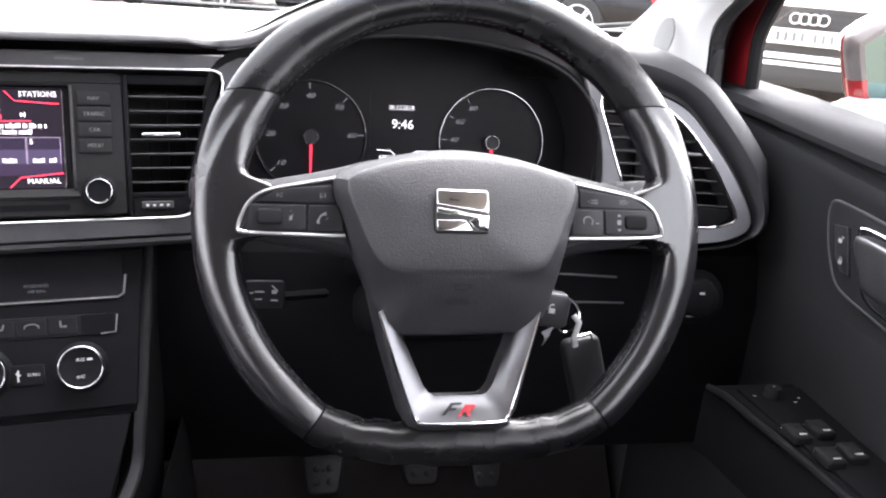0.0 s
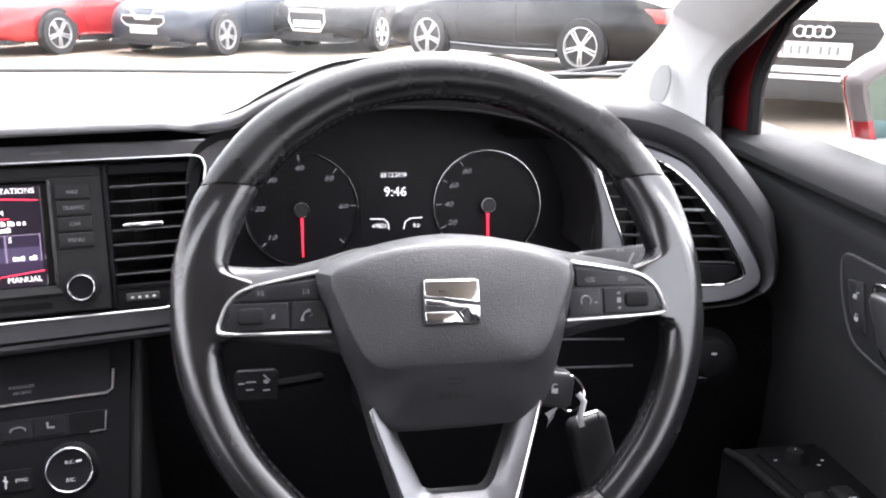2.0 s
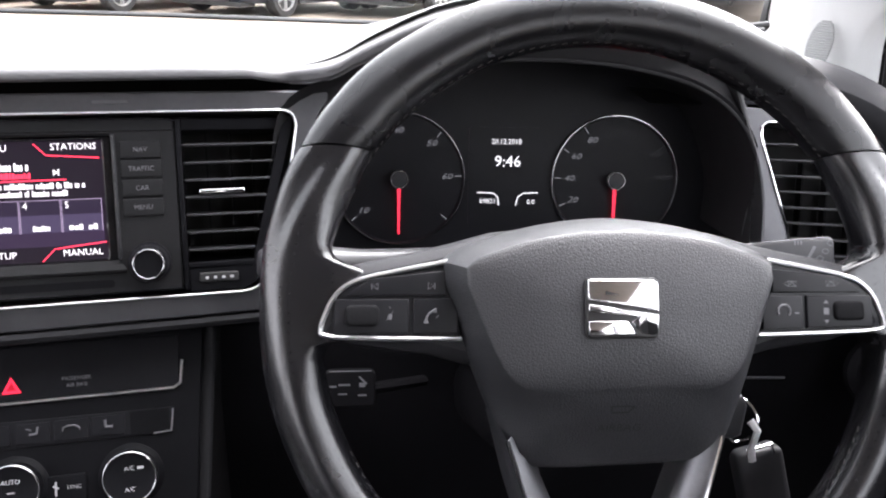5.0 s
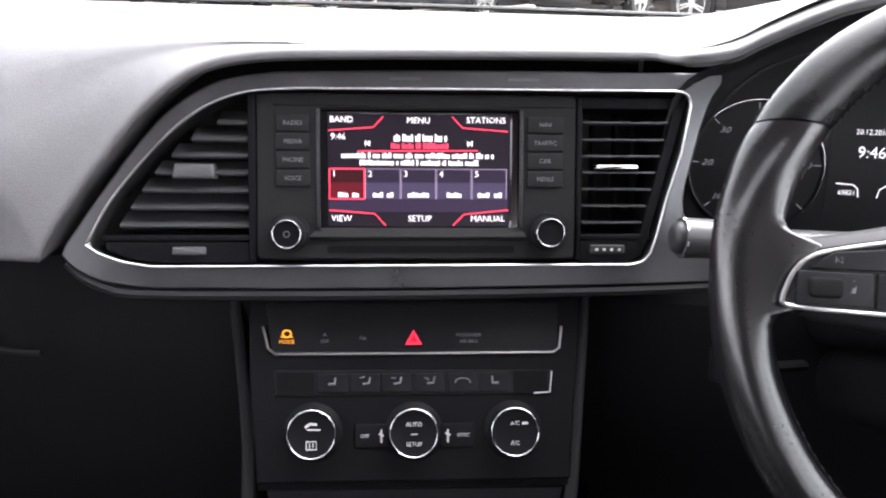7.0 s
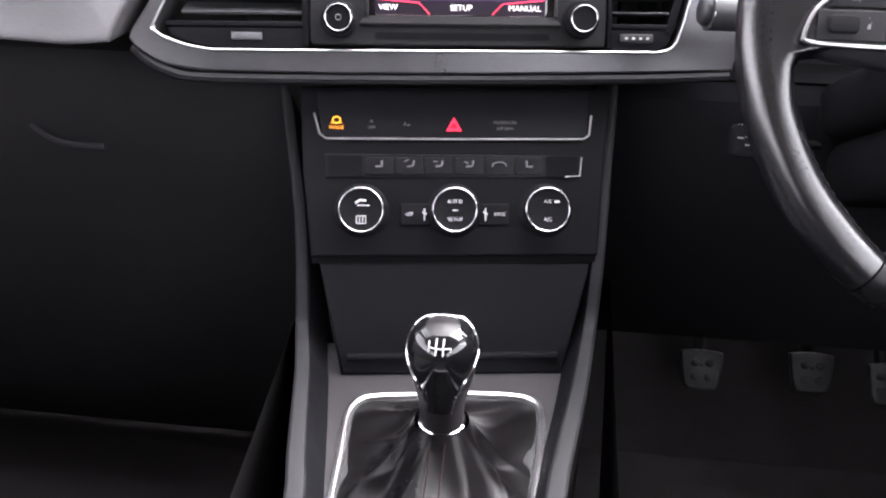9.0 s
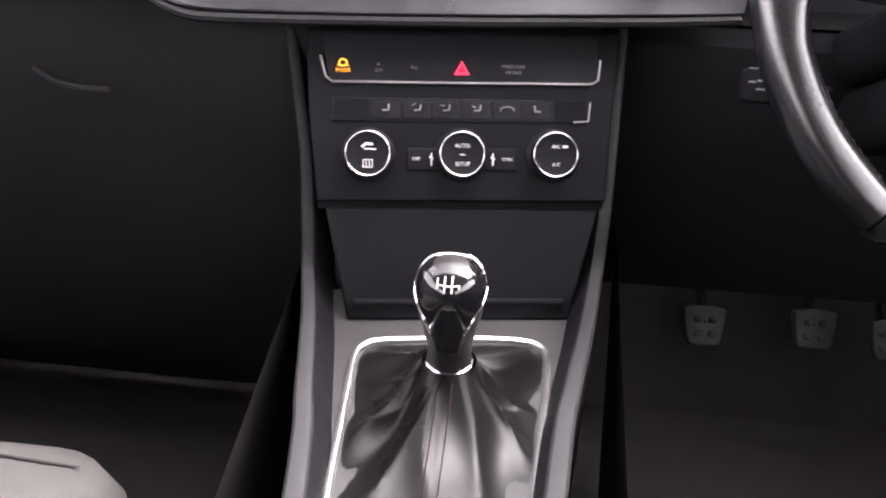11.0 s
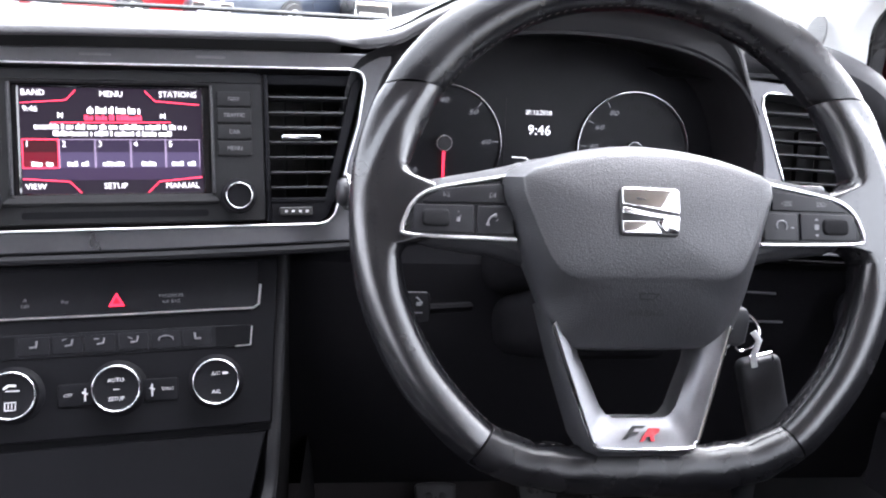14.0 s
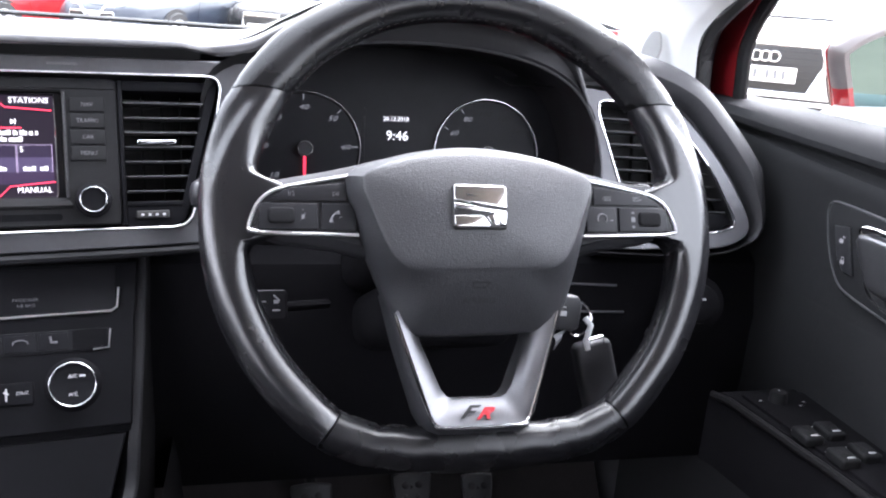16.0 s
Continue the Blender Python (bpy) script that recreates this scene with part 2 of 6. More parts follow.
def offset(poly, d):
    """A closed outline moved outwards by d (inwards: minus). Runs either way round."""
    n, area = len(poly), 0
    for i in range(n):
        (x0, y0), (x1, y1) = poly[i], poly[(i + 1) % n]
        area += x0 * y1 - x1 * y0
    s = 1 if area > 0 else -1
    out = []
    for i in range(n):
        p, c, q = Vector(poly[i - 1]), Vector(poly[i]), Vector(poly[(i + 1) % n])
        a, b = (c - p), (q - c)
        na, nb = Vector((a.y, -a.x)), Vector((b.y, -b.x))
        na, nb = (na.normalized() if na.length > 1e-9 else nb.normalized()), (nb.normalized() if nb.length > 1e-9 else na.normalized())
        mid = na + nb
        mid = mid / max(0.35, mid.length_squared / 2) if mid.length > 1e-6 else na
        out.append((c.x + s * d * mid.x, c.y + s * d * mid.y))
    return out


def rings(levels, cap_start=True, cap_end=True, closed=True):
    """Joins outlines of equal length, given as lists of 3D points."""
    n = len(levels[0])
    v = [p for lv in levels for p in lv]
    f = []
    for k in range(len(levels) - 1):
        for i in range(n if closed else n - 1):
            j = (i + 1) % n
            f.append((k * n + i, k * n + j, (k + 1) * n + j, (k + 1) * n + i))
    if cap_start and closed:
        f.append(tuple(range(n))[::-1])
    if cap_end and closed:
        f.append(tuple((len(levels) - 1) * n + i for i in range(n)))
    return v, f


def prism(poly, z0, z1, bev=0.0):
    """A plate of that outline from z0 up to z1, its upper rim rounded by bev."""
    lv = [[(x, y, z0) for x, y in poly]]
    if bev:
        for k in range(4):
            a = k * math.pi / 6
            lv.append([(x, y, z1 - bev * (1 - math.sin(a))) for x, y in offset(poly, -bev * (1 - math.cos(a)))])
    else:
        lv.append([(x, y, z1) for x, y in poly])
    return rings(lv)


def rect(x0, y0, x1, y1, r=0.0, k=4):
    if not r:
        return [(x0, y0), (x1, y0), (x1, y1), (x0, y1)]
    out = []
    for cx, cy, a0 in ((x1 - r, y0 + r, -90), (x1 - r, y1 - r, 0), (x0 + r, y1 - r, 90), (x0 + r, y0 + r, 180)):
        for i in range(k + 1):
            a = radians(a0 + 90 * i / k)
            out.append((cx + r * math.cos(a), cy + r * math.sin(a)))
    return out


def box(x0, y0, z0, x1, y1, z1, r=0.0, bev=0.0):
    return prism(rect(x0, y0, x1, y1, r), z0, z1, bev)


def spline(pts, per=6, closed=False):
    """A smooth curve through points of any dimension."""
    n, out = len(pts), []
    P = [Vector(p) for p in pts]
    for i in range(n if closed else n - 1):
        if closed:
            a, b, c, d = P[i - 1], P[i], P[(i + 1) % n], P[(i + 2) % n]
        else:
            a, b, c, d = P[max(i - 1, 0)], P[i], P[i + 1], P[min(i + 2, n - 1)]
        for k in range(per):
            t = k / per
            out.append(0.5 * ((2 * b) + (c - a) * t + (2 * a - 5 * b + 4 * c - d) * t * t + (3 * b - a - 3 * c + d) * t ** 3))
    if not closed:
        out.append(P[-1])
    return [tuple(p) for p in out]


def tube(path, rx, ry=None, closed=False, seg=8, up=(0, 0, 1)):
    """A rod of elliptic section along a path: rx across, ry along up. Each may be a list."""
    n = len(path)
    P = [Vector(p) for p in path]
    ry = rx if ry is None else ry
    lv = []
    for i in range(n):
        a = P[i - 1] if (closed or i) else P[i]
        b = P[(i + 1) % n] if (closed or i < n - 1) else P[i]
        t = (b - a).normalized()
        u = Vector(up)
        s = t.cross(u)
        s = s.normalized() if s.length > 1e-6 else Vector((1, 0, 0))
        w = s.cross(t)
        ax = rx[i] if isinstance(rx, list) else rx
        ay = ry[i] if isinstance(ry, list) else ry
        lv.append([P[i] + s * ax * math.cos(2 * math.pi * k / seg) + w * ay * math.sin(2 * math.pi * k / seg) for k in range(seg)])
    if closed:
        lv.append(lv[0])
        return rings(lv, False, False)
    return rings(lv)


def lathe(profile, seg=32, cap=True):
    """Turns a profile of (radius, height) round the z axis."""
    lv = [[(r * math.cos(2 * math.pi * k / seg), r * math.sin(2 * math.pi * k / seg), z) for k in range(seg)] for r, z in profile]
    return rings(lv, cap, cap)


def radial(poly, centre, count):
    """The outline met by evenly spread rays from a centre, so that two outlines can be joined."""
    out, n = [], len(poly)
    for k in range(count):
        a = 2 * math.pi * k / count
        dx, dy = math.cos(a), math.sin(a)
        best = 0
        for i in range(n):
            (x0, y0), (x1, y1) = poly[i], poly[(i + 1) % n]
            ex, ey = x1 - x0, y1 - y0
            det = dx * -ey + dy * ex
            if abs(det) < 1e-12:
                continue
            px, py = x0 - centre[0], y0 - centre[1]
            t, s = (px * -ey + py * ex) / det, (dx * py - dy * px) / det
            if t > 0 and -1e-6 <= s <= 1 + 1e-6:
                best = max(best, t)
        out.append((centre[0] + dx * best, centre[1] + dy * best))
    return out


def band(outer, inner, centre, z0, z1, count=160, bev=0.0012):
    """A frame between two outlines."""
    o, i = radial(outer, centre, count), radial(inner, centre, count)
    lv = [[(x, y, z0) for x, y in o], [(x, y, z1 - bev) for x, y in o], [(x, y, z1) for x, y in offset(o, -bev)],
          [(x, y, z1) for x, y in offset(i, bev)], [(x, y, z1 - bev) for x, y in i], [(x, y, z0) for x, y in i]]
    lv.append(lv[0])
    return rings(lv, False, False)


def words(text, size, x, y, z, align="CENTER", width=1.0, slant=0.0):
    """Letters as a flat mesh in the plane z."""
    c = bpy.data.curves.new("letters", "FONT")
    c.body, c.size, c.align_x, c.align_y, c.shear = text, size, align, "CENTER", slant
    c.resolution_u = 2
    ob = bpy.data.objects.new("letters", c)
    scene.collection.objects.link(ob)
    me = bpy.data.meshes.new_from_object(ob.evaluated_get(bpy.context.evaluated_depsgraph_get()))
    v = [(x + width * p.co.x, y + p.co.y, z) for p in me.vertices]
    f = [tuple(q.vertices) for q in me.polygons]
    bpy.data.objects.remove(ob)
    bpy.data.curves.remove(c)
    bpy.data.meshes.remove(me)
    return v, f


def bar(x0, y0, x1, y1, z):
    return [(x0, y0, z), (x1, y0, z), (x1, y1, z), (x0, y1, z)], [(0, 1, 2, 3)]


def strip(pts, w, z):
    """A flat line of width w through 2D points."""
    v, f = [], []
    P = [Vector(p) for p in pts]
    for i, p in enumerate(P):
        t = (P[min(i + 1, len(P) - 1)] - P[max(i - 1, 0)]).normalized()
        n = Vector((-t.y, t.x)) * w / 2
        v += [(p.x + n.x, p.y + n.y, z), (p.x - n.x, p.y - n.y, z)]
    for i in range(len(P) - 1):
        f.append((2 * i, 2 * i + 1, 2 * i + 3, 2 * i + 2))
    return v, f


def facing(x, y, z, yaw, rake):
    """The pose of an upright face: its x to the right, its y up along it, its z out of it towards the seats."""
    return pose(x, y, z, 90 - rake, 0, 0) if not yaw else Matrix.Translation((x, y, z)) @ pose(0, 0, 0, 0, 0, yaw) @ pose(0, 0, 0, 90 - rake, 0, 0)


def mm(pts):
    return [tuple(c / 1000 for c in p) for p in pts]


AT_DASH = facing(-0.235, 0.7001, 0.98, 9.5, 16)
AT_CLIMATE = facing(-0.235, 0.6845, 0.85, 9.5, 26)
AT_WHEEL = facing(0.1225, 0.5654, 0.985, 0, 24.3)
AT_CLUSTER = facing(0.12, 0.85, 0.97, 0, 10)
AT_SIDE_VENT = facing(0.36, 0.735, 0.975, -9, 16)


def dash_pt(u, v, n=0.0):
    return AT_DASH @ Vector((u, v, n))


def lerp(a, b, t):
    return a + (b - a) * t


def ground_z(x, y=0.0):
    """The yard climbs gently to the right, less so further off."""
    return lerp(0.065, 0.006, min(1, max(0, (y - 6.5) / 3.5))) * min(max(x, 0), 9) - 0.05 * math.exp(-max(x, 0))


# ================= the yard outside =================
gx, gy, gv, gf = [-400, -150, -60, -30, -20, -14, -10, -7, -5, -3, -2, -1, 0, .5, 1, 2, 3, 4, 5, 6, 8, 10, 14, 20, 40, 100, 400], [-400, -100, -30, -10, -4, 0, 2, 4, 6, 8, 10, 12, 14, 16, 20, 30, 60, 150, 900], [], []
for j, y in enumerate(gy):
    for i, x in enumerate(gx):
        gv.append((x, y, ground_z(x, y) + 0.006 * noise.noise((x, y, 0))))
        if i and j:
            k = j * len(gx) + i
            gf.append((k - len(gx) - 1, k - len(gx), k, k - 1))
ground = part("ground", (gv, gf), GROUND, None)
tagged(ground, "sandy, worn tarmac of a wet sales yard", "ground", kind="structure")


def road_wheel(parent, x, y, side, r=0.325):
    """A tyre with an alloy rim of five twin spokes; side +1: its face looks to +y."""
    m = Matrix.Translation((x, y, r)) @ pose(0, 0, 0, -90 * side, 0, 0)
    w = part("wheel", moved(lathe([(r * 0.62, -0.20), (r * 0.95, -0.20), (r, -0.17), (r, -0.03), (r * 0.96, 0.0), (r * 0.70, 0.004), (r * 0.68, -0.02)], 36, False), m), TYRE, parent, "black rubber tyre")
    shapes = [moved(lathe([(r * 0.69, -0.15), (r * 0.70, 0.0), (r * 0.66, 0.002), (r * 0.63, -0.02), (r * 0.62, -0.15)], 36, False), m)]
    for k in range(5):
        a = 2 * math.pi * k / 5 + 0.3
        for lean in (1, -1):
            spoke = prism([(0.03, lean * .014 - .012), (r * 0.65, lean * .024 - .011), (r * 0.65, lean * .024 + .011), (0.03, lean * .014 + .012)], -0.035, -0.006, 0.005)
            shapes.append(moved(spoke, m @ pose(0, 0, 0, 0, 0, math.degrees(a))))
    shapes.append(moved(lathe([(0.001, -0.004), (0.05, -0.006), (0.06, -0.05)], 18), m))
    part("rim", join(*shapes), ALLOY, w, "silver alloy rim with five twin spokes")
    part("brake_disc", moved(lathe([(r * 0.62, -0.15), (r * 0.62, -0.024)], 30), m), RUBBER, w)
    return w


def plate_with_bars(parent, m):
    p = part("number_plate", moved(prism(rect(-0.26, -0.055, 0.26, 0.055, 0.008), 0, 0.008, 0.002), m), PLATE, parent, "white number plate with illegible black bars")
    for k in range(7):
        part("plate_mark", moved(bar(-0.20 + 0.055 * k + (0.03 if k > 3 else 0), -0.032, -0.176 + 0.055 * k + (0.03 if k > 3 else 0), 0.032, 0.010), m), DIMMARK, p)


def parked_car(m, paint, label, tall=1.45, length=4.3, grille="wide", saloon=False, group="cars parked in the yard"):
    """A parked car. Its front looks to +x, its ground is z = 0."""
    car = thing("parked_car", m, label, "car", group)
    L, H = length / 2, tall
    # stations: x, lowest, shoulder, top, half width low, half width at shoulder, half width top
    st = [(-L, .42, .70, .82, .66, .68, .60), (-L + .05, .30, .74, .90, .76, .79, .66), (-L + .35, .22, .86, .98, .86, .88, .74),
          (-L + .8, .20, .90, 1.0, .88, .90, .78), (-.2, .19, .90, .99, .88, .90, .80), (.75, .19, .88, .96, .88, .90, .80),
          (1.15, .20, .84, .93, .88, .90, .76), (L - .55, .21, .76, .86, .87, .88, .72), (L - .22, .22, .66, .76, .80, .80, .66), (L - .06, .24, .56, .66, .70, .70, .56), (L, .30, .50, .58, .58, .60, .46)]
    lv = []
    for x, z0, z1, z2, a, b, c in st:
        half = [(a * .9, z0), (a, z0 + .08), (b + .015, (z0 + z1) / 2), (b, z1 - .06), (b - .02, z1), (c, z2 - .01), (c * .6, z2)]
        lv.append([(x, y, z) for y, z in half] + [(x, -y, z) for y, z in half[::-1]])
    body = part("body", rings(lv), paint, car)
    back = -L + (.75 if saloon else .15)
    hst = [(back, .92, .97, .72, .68), (back + .5, .92, H - .10, .76, .58), (back + 1.1, .92, H, .79, .58), (.1, .92, H - .01, .80, .58), (.65, .92, H - .16, .80, .60), (1.2, .90, .94, .78, .66)]
    lv = [[(x, a, z0), (x, (a + b) / 2 + .04, (z0 + z1) / 2 + .03), (x, b, z1 - .03), (x, b * .7, z1), (x, -b * .7, z1), (x, -b, z1 - .03), (x, -(a + b) / 2 - .04, (z0 + z1) / 2 + .03), (x, -a, z0)] for x, z0, z1, a, b in hst]
    part("window", rings(lv), TINTED, car, "dark tinted windows all round")
    roof = [[(x, -.56, z - .02), (x, -.3, z + .006), (x, .3, z + .006), (x, .56, z - .02)] for x, z in ((back + .45, H - .115), (back + 1.1, H), (.1, H - .008), (.5, H - .12))]
    part("roof", rings(roof, False, False, False), paint, car)
    for sx in (1, -1):
        for sy in (1, -1):
            x = 1.32 if sx > 0 else -1.30
            arch = [(x + .385 * math.cos(a), sy * .897, .325 + .385 * math.sin(a)) for a in [math.pi * k / 16 - .15 for k in range(17)] + [math.pi + .15]]
            arch = [(p[0], p[1] + sy * d, max(.2, p[2])) for d in (0, .012) for p in arch]
            n = len(arch) // 2
            # arches are not cut out: a flat black panel stands for their inner shade
            part("wheel_arch", rings([arch[:n], arch[n:]]), RUBBER, car, "black shaded wheel arch")
            road_wheel(car, x, sy * .945, sy, .365 if saloon else .325)
    front = Matrix.Translation((L - .02, 0, 0)) @ Matrix(((0, 0, 1, 0), (1, 0, 0, 0), (0, 1, 0, 0), (0, 0, 0, 1)))
    if grille == "hexagon":
        hexa = [(-.345, .395), (.345, .395), (.457, .645), (.40, .734), (-.40, .734), (-.457, .645)]
        g = part("grille", moved(prism(hexa, -.12, .03, .01), front), INK, car, "black hexagonal grille")
        part("grille_frame", moved(tube([(x, y, .03) for x, y in hexa], .012, closed=True), front), CHROME, g)
        for k in range(7):
            part("grille_bar", moved(box(-.39, .41 + .046 * k, .03, .39, .42 + .046 * k, .036), front), RUBBER, g)
        for k in range(4):
            c = -.093 + .062 * k
            ring = [(c + .036 * math.cos(2 * math.pi * i / 24), .648 + .036 * math.sin(2 * math.pi * i / 24), .052) for i in range(24)]
            part("badge_ring", moved(tube(ring, .008, closed=True), front), CHROME, g)
        plate_with_bars(car, front @ Matrix.Translation((0, .522, .05)))
        part("bumper_blade", moved(box(-.66, .363, -.10, .66, .393, .062, 0, .006), front), WHITEPAINT, car)
        part("bumper_gap", moved(box(-.66, .343, -.10, .66, .364, .045), front), INK, car)
        part("bumper_blade", moved(box(-.72, .315, -.14, .72, .345, .060, 0, .006), front), WHITEPAINT, car)
        part("bumper_lip", moved(box(-.74, .17, -.3, .74, .314, .040, .02, .004), front), INK, car)
    else:
        y0, y1, w = (.34, .64, .34) if grille == "tall" else (.46, .60, .42)
        g = part("grille", moved(prism([(-w * .75, y0), (w * .75, y0), (w, (y0 + y1) / 2), (w * .95, y1), (-w * .95, y1), (-w, (y0 + y1) / 2)], -.10, .025, .01), front), INK, car, "black grille")
        part("grille_frame", moved(tube([(x, y, .026) for x, y in ((-w * .75, y0), (w * .75, y0), (w, (y0 + y1) / 2), (w * .95, y1), (-w * .95, y1), (-w, (y0 + y1) / 2))], .030 if grille == "tall" else .014, closed=True), front), CHROME, g)
        plate_with_bars(car, front @ Matrix.Translation((0, (.45 if grille == "tall" else .40), .03)))
        part("bumper_intake", moved(box(-.5, .24, -.1, .5, .32, .02, .02, .004), front), INK, car)
    part("bumper_skirt", moved(box(-.70, .17, -.34, .70, .245, -.005, .02, .01), front), RUBBER, car, "black lower edge of the bumper")
    part("bonnet_seam", tube([(1.16, -.70, .885), (1.7, -.66, .80), (L - .20, -.52, .715), (L - .10, 0, .70), (L - .20, .52, .715), (1.7, .66, .80), (1.16, .70, .885)], .005, seg=5), RUBBER, body)
    if grille == "vee":
        part("vee_chrome", moved(join(tube([(-.40, .70, -.02), (-.24, .69, .005), (-.13, .56, .03), (.13, .56, .03), (.24, .69, .005), (.40, .70, -.02)], .022, .016)), front), CHROME, car, "chrome vee across the grille")
        part("skid_plate", moved(box(-.42, .25, -.10, .42, .30, .015, .01, .006), front), ALLOY, car, "silver skid plate")
    for s in (1, -1):
        lamp = [[(s * .44, .56, d - .05), (s * .47, .685, d - .12), (s * .66, .735, d - .28), (s * .80, .745, d - .50), (s * .77, .635, d - .33)] for d in (-.10, 0.02)]
        hl = part("headlight", moved(rings(lamp), front), LAMPLENS, car, "clear headlight")
        part("lamp_brow", moved(tube([(s * .45, .69, -.09), (s * .66, .745, -.25), (s * .81, .755, -.46)], .012, .010), front), INK, hl)
        fog = part("fog_light", moved(rings([[(s * .46, .33, d), (s * .50, .43, d - .01), (s * .72, .41, d - .15), (s * .74, .34, d - .17)] for d in (-.10, -.005)]), front), INK, car, "dark fog light opening")
        part("lens", moved(prism(rect(s * .56 - .055, .355, s * .56 + .055, .405, .015), -.06, -.022, .008), front), LAMPLENS, fog)
        part("tail_light", moved(box(-L - .01, .50, .70, -L + .32, .80, .86, .03, .01) if s > 0 else box(-L - .01, -.80, .70, -L + .32, -.50, .86, .03, .01), Matrix()), TAIL, car, "red tail light")
        part("sill", box(-.9, s * .88 - .02, .19, .9, s * .88 + .02, .27, 0, .01), RUBBER, car)
        if saloon:
            part("flank_crease", tube([(-1.0, s * .900, .36), (0, s * .912, .335), (.85, s * .905, .345)], .012, .010), paint, body)
            part("flank_crease", tube([(-1.75, s * .872, .60), (-.5, s * .914, .62), (.95, s * .912, .58)], .010, .008), paint, body)
        door = [(x, s * .918, z) for x, z in ((.72, .30), (.80, .62), (.74, .86))]
        part("door_seam", tube(door, .004, seg=5), RUBBER, body)
        part("door_seam", tube([(-.25, s * .918, .28), (-.25, s * .912, .86)], .004, seg=5), RUBBER, body)
        part("door_handle", box(-.12, s * .925 - .01, .74, .08, s * .925 + .01, .77, .008, .004), paint, car)
        # on the saloon a silver strip stands for the reflection along its sill
        part("sill_shine", tube([(-.95, s * .905, .30), (0, s * .915, .285), (.90, s * .905, .30)], .012, .008), ALLOY if saloon else paint, body)
    return car


def stand_car(wheel, heading, *args, rear=False, **more):
    """Stands a car so that its left front (or rear) wheel is at the given place."""
    h = Vector(heading).normalized()
    l = Vector((-h.y, h.x))
    c = Vector(wheel) - h * (-1.30 if rear else 1.32) - l * 0.9
    return parked_car(Matrix.Translation((c.x, c.y, ground_z(c.x, c.y))) @ pose(0, 0, 0, 0, 0, math.degrees(math.atan2(h.y, h.x))), *args, **more)


stand_car((-3.5, 14.2), (-.55, -.83), REDPAINT, "bright red hatchback parked at an angle", grille="wide")
stand_car((-1.0, 14.2), (-.55, -.83), BLUEPAINT, "dark blue crossover with a chrome vee in its grille", grille="vee", tall=1.55)
stand_car((1.5, 14.6), (-.55, -.83), BLACKPAINT, "black hatchback with a tall chrome-framed grille", grille="tall")
stand_car((3.70, 10.67), (-.64, .77), BLACKPAINT, "black saloon seen from its flank, silver wheels", rear=True, saloon=True, length=4.7)
stand_car((-6.0, 14.6), (-.55, -.83), WHITEPAINT, "white hatchback parked in the row", grille="tall")
stand_car((-8.4, 14.8), (-.55, -.83), SILVERPAINT, "silver hatchback further along the row", grille="wide")
stand_car((-10.9, 15.0), (-.55, -.83), WHITEPAINT, "white hatchback at the end of the row", grille="wide")
hw = Vector((-.546, -.838)).normalized()
cw = Vector((3.635, 5.585)) - hw * 2.18
parked_car(Matrix.Translation((cw.x, cw.y, 0.235)) @ pose(0, 0, 0, 0, 0, math.degrees(math.atan2(hw.y, hw.x))), WHITEPAINT, "white estate car with a black hexagonal grille", grille="hexagon")

# ================= the cabin's shell =================
floor = part("floor", box(-1.0, -1.9, 0.28, 0.56, 1.3, 0.33), CARPET, None)
tagged(floor, "dark carpeted footwell floor", "floor", kind="structure")
bulk = part("wall_front", join(box(-1.0, 1.22, 0.3, 0.56, 1.26, 1.03), ([(-1.0, 0.98, .33), (.5, 0.98, .33), (.5, 1.22, .62), (-1.0, 1.22, .62)], [(0, 1, 2, 3)])), CARPET, None)
tagged(bulk, "dark carpeted bulkhead behind the pedals", "wall", kind="structure")
# unseen wall, carried up over the rear window to block light from behind
rear = part("wall_rear", box(-1.0, -1.95, 0.3, 0.56, -1.9, 1.43), SEATCLOTH, None)
tagged(rear, "unseen dark wall closing off light behind the seats", "wall", kind="structure")
# the roof is run back to that wall to close the gap to light
roof_v = [[(x, y, 1.42 + .05 * (1 - ((x + .235) / .72) ** 2) - .06 * max(0, (y - .1) / .5) ** 2) for x in (-.93, -.7, -.45, -.235, 0, .25, .44)] for y in (-1.93, -1.2, -.5, 0.0, .25, .42)]
roof = part("ceiling", rings(roof_v, False, False, False), HEADLINER, None)
roof.modifiers.new("thickness", "SOLIDIFY").thickness = 0.03
tagged(roof, "pale grey cloth headliner", "ceiling", kind="structure")
left = part("wall_left", join(box(-1.02, -1.95, 0.3, -.97, 1.25, 1.02), box(-1.0, -.72, 1.02, -.95, -.60, 1.42), box(-1.0, -1.95, 1.02, -.95, -1.75, 1.42)), SOFT, None)
tagged(left, "dark passenger side of the cabin", "wall", kind="structure")
right = part("wall_right", join(box(.52, -1.95, 0.3, .56, -.62, 1.02), box(.48, -.74, 1.02, .53, -.62, 1.42), box(.48, -1.95, 1.02, .53, -1.75, 1.42), box(.515, .98, .3, .56, 1.26, 1.02)), SOFT, None)
tagged(right, "dark driver's side round the front door", "wall", kind="structure")
for nm, xs in (("pillar_left", -1),):
    pl = part(nm, tube([(-.93, 1.10, 1.03), (-.91, .86, 1.17), (-.86, .45, 1.38)], .05, .04), PILLAR, None)
    tagged(pl, "pale grey windscreen pillar on the passenger side", "pillar", kind="structure")
screen_glass = part("window_1", rings([[(-1.02, 1.20, 1.035), (-.235, 1.27, 1.03), (.55, 1.20, 1.035)], [(-.90, .43, 1.40), (-.235, .48, 1.42), (.43, .43, 1.40)]], False, False, False), SCREENGLASS, None)
tagged(screen_glass, "clear raked windscreen", "windscreen", kind="structure")
